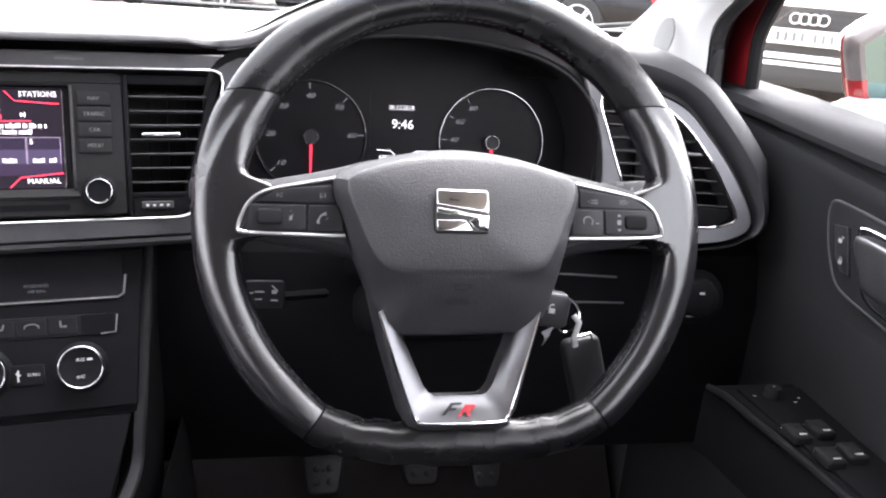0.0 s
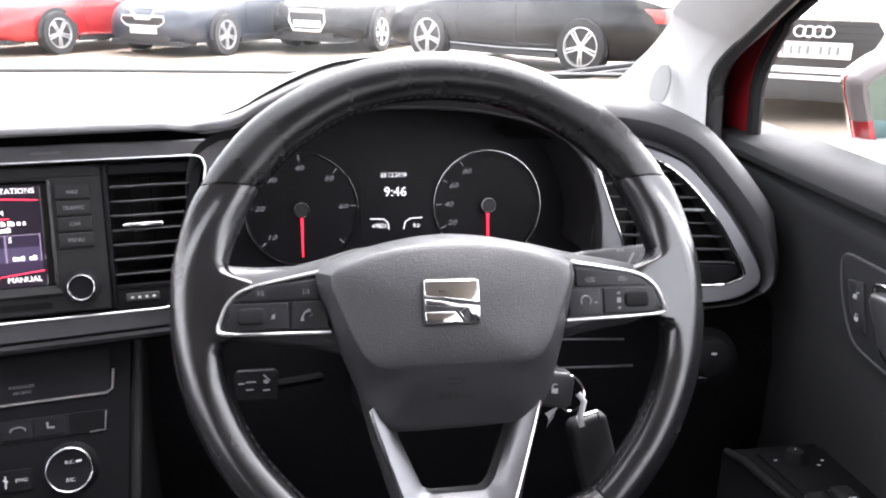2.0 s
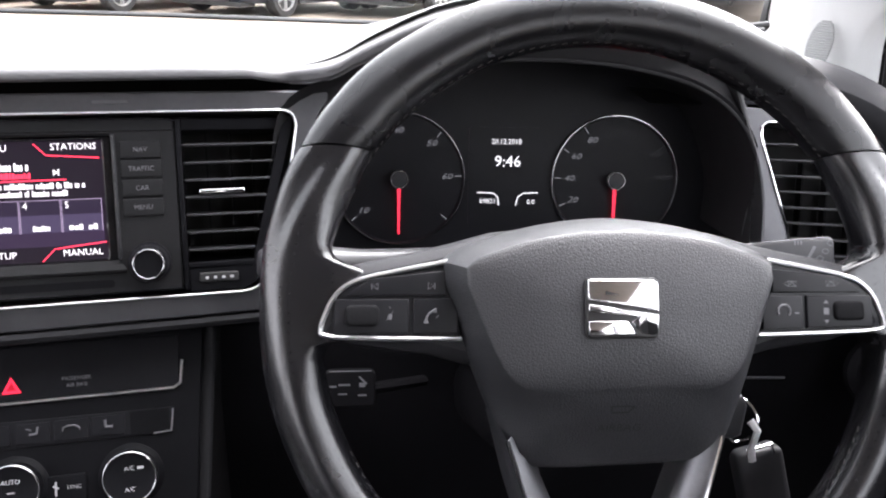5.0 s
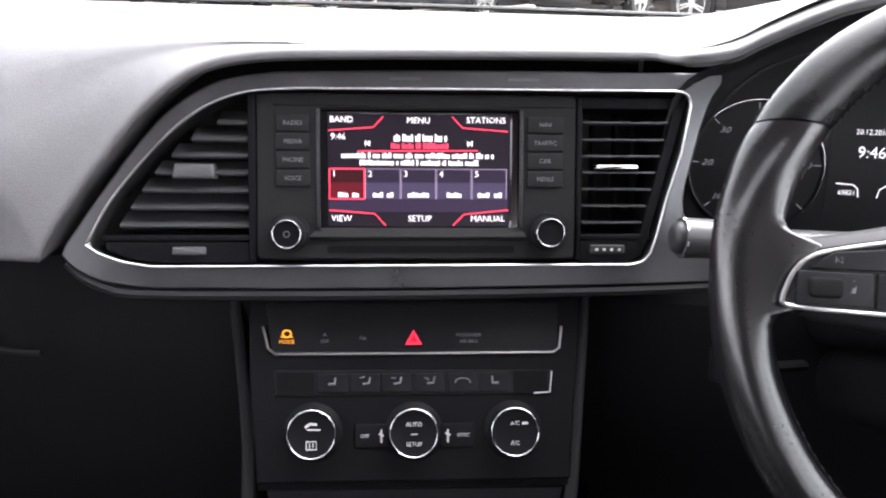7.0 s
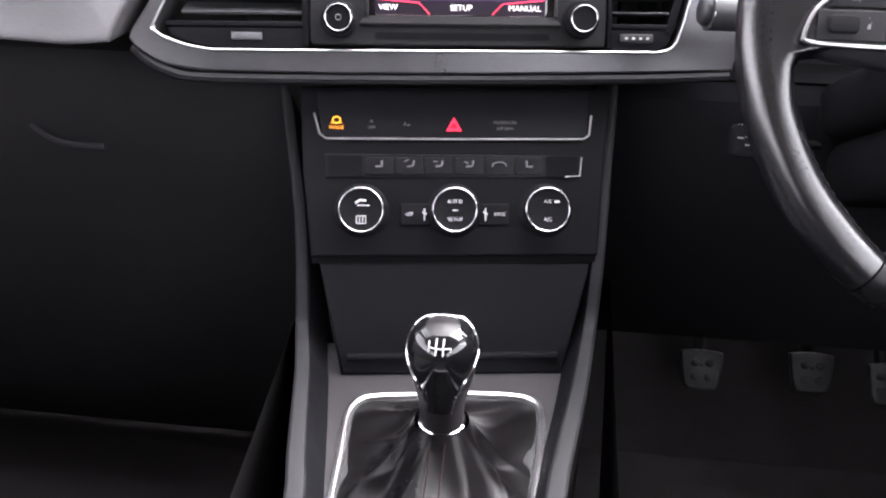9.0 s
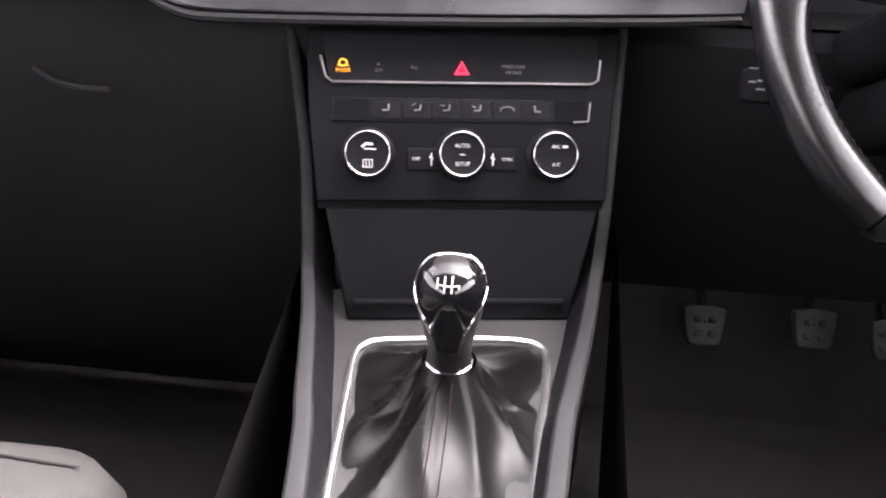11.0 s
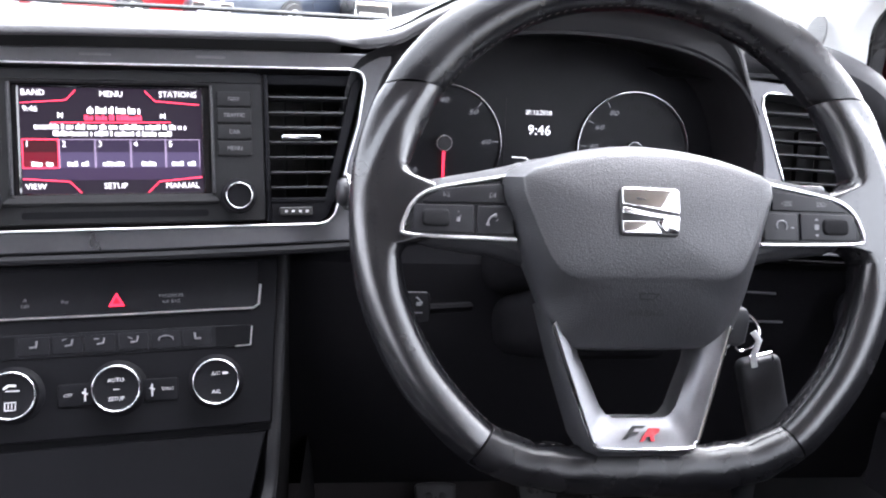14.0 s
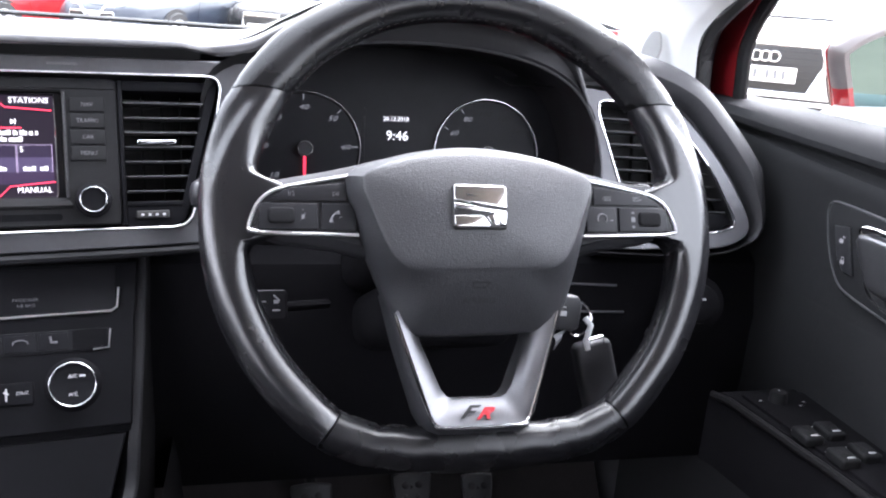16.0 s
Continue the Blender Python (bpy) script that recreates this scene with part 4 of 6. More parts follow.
part("hazard_fill", ([(-.0078, .0090, .0021), (-.0018, .0090, .0021), (-.0048, .0145, .0021)], [(0, 1, 2)]), glow("hazard_dim", (.6, .01, .03), .7), upper, "", False)
part("airbag_words", join(words("PASSENGER", .0036, .036, .0138, .0022), words("AIR BAG", .0036, .036, .0092, .0022)), DIMMARK, upper, "", False)
keys = part("key_panel", prism(mm([(-107, -11), (98, -12.5), (96, -29.5), (-106, -30)]), -.004, .0012, .0008), LENS, climate, "gloss black row of keys")
for k, x in enumerate((-.0640, -.0402, -.0175, .0070, .0312, .0548)):
    key = part("key", box(x - .0108, -.0275, .0012, x + .0108, -.0140, .0022, .0012, .0005), LENS, keys)
    if k == 4:
        sign = tube([(x - .0055, -.0212, .0029), (x - .005, -.0190, .0029), (x - .002, -.0178, .0029), (x + .002, -.0178, .0029), (x + .005, -.0192, .0029), (x + .0055, -.0212, .0029)], .0006, seg=5)
    elif k in (0, 5):
        s = 1 if k == 0 else -1
        sign = tube([(x + .002 * s, -.0165, .0029), (x + .0016 * s, -.0212, .0029), (x - .003 * s, -.0214, .0029)], .0010, .0006, seg=6)
    else:
        sign = join(tube([(x + .0035, -.0165, .0029), (x + .0025, -.0208, .0029), (x - .002, -.0214, .0029)], .0008, .0005, seg=6), strip([(x - .004, -.0172), (x - .0005, -.0172 - .0014 * (k - 2))], .0009, .0029))
    part("key_sign", sign, KEYMARK, key)
part("end_line", tube(mm([(97.5, -13.5, 2), (95.8, -28.5, 2), (84, -29.2, 2)]), .0007, seg=6), BRIGHT, keys)
for x0, x1 in ((-.104, -.0775), (.0690, .0945)):
    part("blank_window", box(x0, -.0290, .0012, x1, -.0128, .0018), HOLE, keys, "black blank end window")
for x, texts in ((-.0780, ()), (-.0050, (("AUTO", .0042, .0062), ("SETUP", .0042, -.0078))), (.0680, (("A/C", .0040, .0062), ("A/C", .0040, -.0078)))):
    base = Matrix.Translation((x, -.0560, 0))
    knob = part("knob", moved(lathe([(.0215, -.003), (.0215, .0005), (.0195, .0020), (.0180, .0030), (.0172, .0130), (.0160, .0142), (.0152, .0138), (.0001, .0138)], 44), base), FASCIA, climate, "round knob with a chrome rim")
    part("chrome_rim", moved(tube([(.0170 * math.cos(2 * math.pi * k / 44), .0170 * math.sin(2 * math.pi * k / 44), .0134) for k in range(44)], .0008, .0013, closed=True), base), DULLED, knob)
    face = [words(w, s, x, -.056 + dy, .0141) for w, s, dy in texts]
    if not texts:
        face = [strip([(x - .0045, -.0510), (x - .001, -.0485), (x + .004, -.0490)], .0018, .0141), strip([(x - .003, -.0525), (x + .0065, -.0528)], .0009, .0141), tube([(x - .0035, -.0665, .0141), (x + .0035, -.0665, .0141), (x + .0035, -.0610, .0141), (x - .0035, -.0610, .0141), (x - .0035, -.0665, .0141)], .0005, seg=5), strip([(x - .0012, -.0655), (x - .0012, -.062)], .0008, .0141), strip([(x + .0012, -.0655), (x + .0012, -.062)], .0008, .0141)]
    elif x < 0:
        face.append(bar(x - .0022, -.0570, x + .0022, -.0563, .0141))
    else:
        face.append(bar(x + .0050, -.0506, x + .0092, -.0490, .0141))
    part("knob_words", join(*face), MARK, knob, "", False)
for x0, x1, text, sx in ((-.0480, -.0235, "OFF", -.0405), (.0140, .0395, "SYNC", .0315)):
    key = part("rocker", box(x0, -.0680, -.002, x1, -.0505, .0016, .002, .001), FASCIA, climate)
    fan = x1 - .005 if x0 < 0 else x0 + .006
    part("rocker_word", join(words(text, .0036, sx, -.0590, .0019), strip([(fan, -.0640), (fan, -.0545)], .0012, .0019), strip([(fan - .0018, -.0572), (fan + .0018, -.0590)], .0014, .0019)), MARK, key, "", False)

# ---- centre console below ----
console = thing("centre_console", Matrix(), "dark centre console with raised grey-edged sides", "console")


def climate_pt(u, v, n=0.0):
    return AT_CLIMATE @ Vector((u / 1000, v / 1000, n))


bin_lid = part("storage_lid", moved(prism(mm([(-112, -97), (106, -98), (82, -187), (-95, -186)]), -.03, -.004, .003), AT_CLIMATE), FASCIA, console, "closed storage lid below the climate panel")
part("lid_ridge", moved(box(-.090, -.1745, -.004, .078, -.1690, .0005, 0, .002), AT_CLIMATE), FASCIA, bin_lid)
# blackest material here stands for the shade in the gap above the lid
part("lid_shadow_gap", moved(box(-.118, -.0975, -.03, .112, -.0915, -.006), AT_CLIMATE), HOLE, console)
DECK = 0.68
part("deck", prism([(-.345, .640), (-.302, .43), (-.282, .30), (-.165, .30), (-.154, .43), (-.118, .660)], DECK - .03, DECK, .001), DECKTRIM, console, "satin grey deck round the gear lever")
for s, upper_run, lower_run in ((-1, ((-137, 55), (-129, -10), (-124, -60), (-123, -105), (-123, -150)), [(-.337, .560, .706), (-.316, .466, .705), (-.306, .424, .704), (-.285, .30, .70)]),
                               (1, ((123, 55), (117, -10), (112.5, -60), (108, -105), (102, -150)), [(-.131, .571, .706), (-.144, .490, .705), (-.150, .446, .704), (-.162, .30, .70)])):
    path = spline([tuple(climate_pt(u * 1.03, v, -.020 if s < 0 else -.008)) for u, v in upper_run] + lower_run, 5)
    lo, top, out, low = [], [], [], []
    n = len(path)
    side = Vector((s * math.cos(radians(9.5)), s * math.sin(radians(9.5)), 0))
    for i, p in enumerate(path):
        p = Vector(p)
        k = i / (n - 1)
        wide = lerp(.008, .013, k)
        lo.append(tuple(p - side * (wide / 2 + lerp(.016, .0085, k)) + Vector((0, .016 * (1 - k), -.024))))
        top.append(tuple(p - side * wide / 2))
        out.append(tuple(p + side * wide / 2))
        low.append(tuple(p + side * (wide / 2 + .001) + Vector((0, .07 * (1 - k), -.07 - .28 * k))))
    part("side_wall", rings([lo, top], False, False, False), FASCIA, console, "inner side wall of the console")
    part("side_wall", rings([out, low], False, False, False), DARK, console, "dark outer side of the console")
    part("side_trim", tube([Vector(p) + Vector((0, 0, -.001)) for p in path], [lerp(.0045, .0070, i / (n - 1)) for i in range(n)], .0035), EDGETRIM, console, "grey trim along the console edge")
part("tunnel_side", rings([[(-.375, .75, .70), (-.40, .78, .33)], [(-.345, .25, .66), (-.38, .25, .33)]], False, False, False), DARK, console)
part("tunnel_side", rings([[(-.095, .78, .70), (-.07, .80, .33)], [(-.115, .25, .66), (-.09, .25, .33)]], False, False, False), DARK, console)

# ---- gear lever ----
gear = thing("gear_lever", Matrix.Translation((-.225, .505, DECK)), "gear lever with gloss black knob, chrome ring and leather gaiter", "gear lever")
frame_pts = spline(mm([(-66, -51), (-71, 0), (-74, 34), (-71, 49), (-60, 59), (-25, 66), (15, 73), (46, 75), (61, 70), (67, 54), (66, 8), (63, -33), (58, -130), (45, -150), (-42, -155), (-57, -135)]), 4, True)
part("gaiter_frame", tube([(x, y, .002) for x, y in frame_pts], .0027, .0035, closed=True), BRIGHT, gear, "bright chrome gaiter frame")
part("gaiter_seat", prism(offset(frame_pts, -.001), -.002, .0012), RUBBER, gear)
lvls, N = [], 144
fr = radial(offset(frame_pts, -.003), (0, -.03), N)


def crest(x):
    """A sharp fold: 1 on its line, falling off to both sides."""
    return 1 - abs(math.sin(x)) ** .7


for k in range(19):
    t = k / 18
    ring = []
    for i, (x, y) in enumerate(fr):
        a = 2 * math.pi * i / N
        top = Vector((.018 * math.cos(a), -.012 + .018 * math.sin(a)))
        q = Vector((x, y)).lerp(top, t ** .75)
        sag = math.sin(math.pi * min(1, t * 1.05)) ** .8
        fold = crest(2.5 * a + .5 + .9 * t) * .0085 + crest(4 * a - 1.1 - 1.4 * t) * .0042 + .0012 * math.sin(9 * a + 5 * t)
        swirl = .0045 * sag * math.sin(3 * a + 2 + 2 * t)
        q += Vector((-math.sin(a), math.cos(a))) * swirl
        ring.append((q.x, q.y, .001 + .040 * t ** 2.4 + sag * fold))
    lvls.append(ring)
part("gaiter", rings(lvls, False, False), GAITER, gear, "creased black leatherette gaiter")
for u in (-.0045, .0045):
    part("gaiter_seam", tube([(u, lerp(-.15, -.034, k / 8), .004 + .034 * (k / 8) ** 2.4 + .009 * math.sin(math.pi * k / 8)) for k in range(9)], .0005, seg=5), mat("dull_red_thread", (.014, .006, .006), .8, spec=.1), gear, "dull red seam")
tilt = Matrix.Translation((0, -.012, .038)) @ pose(0, 0, 0, 6, 0, 0) @ Matrix.Scale(.87, 4)
prof = [(.0160, .0), (.0168, .004), (.0165, .010), (.0170, .022), (.0202, .036), (.0232, .050), (.0247, .062), (.0248, .072), (.0235, .080), (.0195, .0865), (.0120, .0905), (.0001, .0920)]
part("knob", moved(lathe(prof, 40), tilt), BAG, gear, "black leather gear knob")


def knob_r(z):
    for (r0, z0), (r1, z1) in zip(prof, prof[1:]):
        if z <= z1:
            return lerp(r0, r1, (z - z0) / (z1 - z0))
    return .0001


# the gloss face leans to the driver: the part of the knob before a slanted cut
slope = [(.024, 27), (.034, 29), (.044, 34), (.054, 45), (.063, 64), (.072, 88), (.080, 112), (.0865, 140), (.0905, 175)]
face_lv = []
for z, half in slope:
    r = knob_r(z) + .0006
    face_lv.append([tilt @ Vector((r * math.sin(radians(half * k / 8)), -r * math.cos(radians(half * k / 8)), z + .0003)) for k in range(-8, 9)])
capm = part("gloss_face", rings(face_lv, False, False, False), GLOSS, gear, "gloss black face of the knob")
edge_l = [lv_[0] for lv_ in face_lv] + [lv_[-1] for lv_ in face_lv][::-1]
part("chrome_ring", tube(spline([tuple(p) for p in edge_l], 3), .0009, seg=7), CHROME, gear, "chrome line round the gloss face")
def on_knob(x, z):
    return tilt @ Vector((x, -math.sqrt(max(1e-6, (knob_r(z) + .0009) ** 2 - x * x)), z))


signs = [tube([on_knob(x, z) for z in zs], .00055, seg=5) for x, zs in ((-.0075, (.0835, .0860, .0882)), (-.0025, (.0815, .0845, .0875, .0897)), (.0025, (.0815, .0845, .0875, .0897)), (.0075, (.0835, .0860)))]
signs.append(tube([on_knob(x, .0858) for x in (-.0075, -.004, 0, .004, .0075)], .0005, seg=5))
part("shift_pattern", join(*signs), MARK, capm)
part("collar", moved(tube([(.0172 * math.cos(2 * math.pi * k / 32), .0172 * math.sin(2 * math.pi * k / 32), .003) for k in range(32)], .0014, closed=True), tilt), CHROME, gear)

# ---- side vent at the driver's door ----
side = thing("air_vent", AT_SIDE_VENT, "black side air vent in a grey and chrome frame", "vent", "vents of the dashboard")
SV_OUT = spline(mm([(-88, 70), (-60, 71), (-28, 68), (-6, 62), (17, 51), (35, 33), (56, 8), (75, -21), (88, -51), (75, -67), (46, -75), (0, -77), (-56, -76), (-60, -40), (-61, -5), (-65, 20), (-73, 45)]), 3, True)
SV_IN = spline(mm([(-67, 58), (-42, 60), (-15, 56), (4, 46), (23.5, 29), (45, 2), (60, -23), (72, -48), (60, -56), (45, -59), (0, -60), (-30, -60), (-42, -20), (-56, 19)]), 4, True)
part("surround", band(SV_OUT, SV_IN, (-.01, 0), -.035, 0, 160), TRIM, side, "satin grey surround")
part("chrome_line", tube([(x, y, .0005) for x, y in SV_IN], .0011, .0014, closed=True), CHROME, side)
part("backing", prism(offset(SV_IN, .004), -.07, -.05), RUBBER, side)
part("lower_plate", prism(mm([(-36, -40), (66, -40), (71, -48), (58, -56), (45, -58.5), (-28, -58.5)]), -.05, -.006, .001), FASCIA, side)
for v, a, b in ((46, -63, 4), (34, -60, 18), (22, -57, 29), (10, -53, 39), (-2, -49, 47), (-14, -44, 54), (-26, -40, 61), (-38, -36, 66)):
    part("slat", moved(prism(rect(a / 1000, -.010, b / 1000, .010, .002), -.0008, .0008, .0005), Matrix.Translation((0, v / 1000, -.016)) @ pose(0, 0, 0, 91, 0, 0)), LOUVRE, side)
for u in (-.02, .0, .02):
    part("vane", box(u - .0006, -.038, -.047, u + .0006, .035, -.036), MATTE, side)
part("tab", box(.006, .0085, -.010, .034, .0115, .0, .0012, .001), SATIN, side)

# ---- instruments ----
cluster = thing("instrument_cluster", AT_CLUSTER, "black instrument cluster with two dials and lit display", "instrument cluster")
face_poly = rect(-.192, -.098, .212, .097, .02, 5)
part("face", prism(face_poly, -.03, 0), CLUSTER, cluster, "gloss black face")


def dial_pt(c, r, deg, z):
    return (c + r * math.sin(radians(deg)), -.0062 + r * math.cos(radians(deg)), z)


for c, marks in ((-.0925, (("10", -132), ("20", -88), ("30", -44), ("40", -2), ("50", 42), ("60", 87), ("", 130))), (.0945, (("20", -115), ("40", -88), ("60", -60), ("80", -32), ("100", -4), ("120", 25), ("140", 55), ("160", 86)))):
    dial = part("dial", moved(lathe([(.0545, .0), (.0565, .002), (.0555, .004), (.0545, .003), (.0535, .0012), (.0001, .001)], 64), Matrix.Translation((c, -.0062, 0))), CLUSTER, cluster, "round black dial in a bright ring")
    part("dial_ring", tube([dial_pt(c, .0555, 360 * k / 72, .004) for k in range(72)], .0007, closed=True, seg=6), DULLED, dial)
    for text, deg in marks:
        bright = c < 0 or deg < -20
        part("tick", tube([dial_pt(c, .0535, deg, .003), dial_pt(c, .0475, deg, .003)], .0005, seg=5), DIAL_WHITE if bright else DIAL_DIM, dial)
        if text:
            p = dial_pt(c, .0405, deg, .003)
            part("dial_number", words(text, .0072, p[0], p[1], .003, width=1.3, slant=.25), DIAL_WHITE if bright else DIAL_DIM, dial, "", False)
    needle = part("needle", prism([(c - .0014, -.0085), (c + .0014, -.0085), (c + .0008, -.053), (c - .0008, -.053)], .004, .0055), NEEDLE, dial, "lit red needle")
    part("needle_cap", moved(lathe([(.0075, .004), (.0075, .0075), (.0068, .009), (.0001, .009)], 30), Matrix.Translation((c, -.0062, 0))), SLAT, dial)
    part("cap_ring", tube([dial_pt(c, .0072, 360 * k / 36, .009) for k in range(36)], .0007, closed=True, seg=6), DULLED, dial)
info = part("info_display", box(-.033, -.045, .0, .033, .038, .0006), CLUSTER, cluster, "lit display between the dials")
part("date_words", words("20.12.2018", .0062, -.001, .0258, .0012, width=.95), DIAL_TEXT, info, "", False)
part("clock_words", words("9:46", .0135, .0005, .0088, .0012), DIAL_TEXT, info, "", False)
part("odometer", join(strip([(-.0255, -.0175), (-.0115, -.0180), (-.0075, -.0215), (-.0065, -.0285)], .0009, .0012), words("69821", .0058, -.016, -.0250, .0012)), DIAL_TEXT, info, "", False)
part("trip_meter", join(strip([(.0275, -.0175), (.0150, -.0180), (.0100, -.0215), (.0085, -.0285)], .0009, .0012), words("0.0", .0058, .0215, -.0255, .0012)), DIAL_TEXT, info, "", False)

# ---- steering wheel ----
wheel = thing("steering_wheel", AT_WHEEL, "black leather steering wheel, flattened below, with chrome-edged spokes", "steering wheel")
CV, RIM_X = -.015, .003
TABLE = [(-90, .1575, .0175), (-80, .1600, .0165), (-70, .1660, .0155), (-62, .1715, .0150), (-54, .1745, .0150), (-40, .1728, .0152), (-20, .1718, .0156), (0, .1712, .0162), (12, .1710, .0178), (25, .1708, .0188), (40, .1700, .0182), (60, .1675, .0176), (90, .1655, .0172)]


def rim_at(deg):
    """The rim's middle radius and half width at an angle, the same on both sides."""
    a = (deg + 90) % 360 - 90
    a = 180 - a if a > 90 else a
    for (a0, r0, w0), (a1, r1, w1) in zip(TABLE, TABLE[1:]):
        if a <= a1:
            t = (a - a0) / (a1 - a0)
            t = t * t * (3 - 2 * t)
            return lerp(r0, r1, t), lerp(w0, w1, t)
    return TABLE[-1][1:]


# the grip's inner edge where the leather runs on to the spokes, (along, up) in millimetres
WEB = spline(mm([(151, 44), (150.8, 32), (150.2, 23), (148.6, 16.5), (144.5, 12.2), (137, 9.4), (128, 6.5), (122, 2), (121, -10), (122, -25.5), (138, -27.8), (147, -30.2), (152.3, -35.5), (154.8, -44), (156, -58)]), 5)


def rim_inner(deg):
    """How far the rim's surface reaches inwards from its middle."""
    r, w = rim_at(deg)
    a = (deg + 90) % 360 - 90
    a = 180 - a if a > 90 else a
    for (x0, y0), (x1, y1) in zip(WEB, WEB[1:]):
        a0, a1 = math.degrees(math.atan2(y0 - CV, x0)), math.degrees(math.atan2(y1 - CV, x1))
        if a1 <= a <= a0:
            t = (a0 - a) / max(a0 - a1, 1e-6)
            return max(w, r - math.hypot(lerp(x0, x1, t), lerp(y0, y1, t) - CV))
    return w


def skin(deg, phi, grow=1.0):
    """A point of the rim's leather; phi 0 is outside, 90 faces the driver, 180 inside."""
    c, s = math.cos(radians(phi)), math.sin(radians(phi))
    a = (deg + 90) % 360 - 90
    fold = -1 if a > 90 else 1
    a = 180 - a if a > 90 else a
    deg -= fold * 3.2 * c * max(0, 1 - abs(a - 31) / 12)
    r, w = rim_at(deg)
    lift = 0.0
    if c < 0:
        reach = rim_inner(deg)
        k = min(1, max(0, (23 - a) / 16)) * min(1, max(0, (a + 18) / 16))
        k = k * k * (3 - 2 * k)
        e = 2 / (2.15 + .9 * k)
        c, s = -(-c) ** e, math.copysign(abs(s) ** e, s)
        f = min(1, -c)
        lift = .0040 * k * max(0, s) * f * f
        w = reach
    rad, n = r + w * grow * c, -.014 + .0155 * grow * s + lift
    # the thumb rest: a hollow that runs slanting down the grip, and a pad inside it
    top = min(1, max(0, (a - 2) / 12)) * min(1, max(0, (31.6 - a) / 4))
    off = phi - lerp(38, 84, min(1, max(0, (a - 2) / 29)))
    n -= .0030 * top * math.exp(-(off / (17 if off > 0 else 34)) ** 2)
    return Vector((RIM_X + rad * math.cos(radians(deg)), CV + rad * math.sin(radians(deg)), n))


def rim_piece(name, a0, a1, material, label):
    degs, d = [], a0 + .22
    while d < a1 - .3:
        degs.append(d)
        q = abs((d + 90) % 360 - 90) if (d + 90) % 360 < 180 else abs(d % 360 - 180)
        d += .6 if q < 24 else 2.5
    degs.append(a1 - .22)
    lv = [[skin(d, 360 * k / 72, .95 if i in (0, len(degs) - 1) else .985 if i in (1, len(degs) - 2) else 1) for k in range(72)] for i, d in enumerate(degs)]
    return part(name, rings(lv), material, wheel, label, True, 60)


rim_piece("rim_top", 31, 149, LEATHER, "smooth leather upper rim")
rim_piece("rim_grip", 149, 234, PERF, "perforated leather grip")
rim_piece("rim_grip", -54, 31, PERF, "perforated leather grip")
rim_piece("rim_bottom", 234, 306, LEATHER, "smooth leather lower rim")
for a0, a1 in ((151, 232), (-52, 29)):
    dots = []
    for q in range(-3, 6):
        for k in range(int((a1 - a0) / 1.7)):
            d, phi = a0 + 1.7 * k + (.85 if q % 2 else 0), 90 + 16 * q
            c = skin(d, phi, 1.016)
            t = (skin(d + .2, phi, 1.016) - c).normalized()
            b = (skin(d, phi + 1, 1.016) - c).normalized()
            dots.append(([c + (t * math.cos(math.pi * j / 3) + b * math.sin(math.pi * j / 3)) * .00044 for j in range(6)], [(0, 1, 2, 3, 4, 5)]))
    tagged(part("perforation", join(*dots), HOLE, wheel, "rows of tiny punched holes", False), kind="stuff")
stitch = []
for k in range(150):
    d = -88 + 2.38 * k
    if 150 < d % 360 < 205 or d % 360 > 335 or d % 360 < 30:
        continue
    stitch.append(tube([skin(d, 160, 1.01), skin(d + 1.1, 163, 1.01)], .00033, seg=5))
tagged(part("stitching", join(*stitch), THREAD, wheel, "fine stitching inside the rim"), kind="stuff")
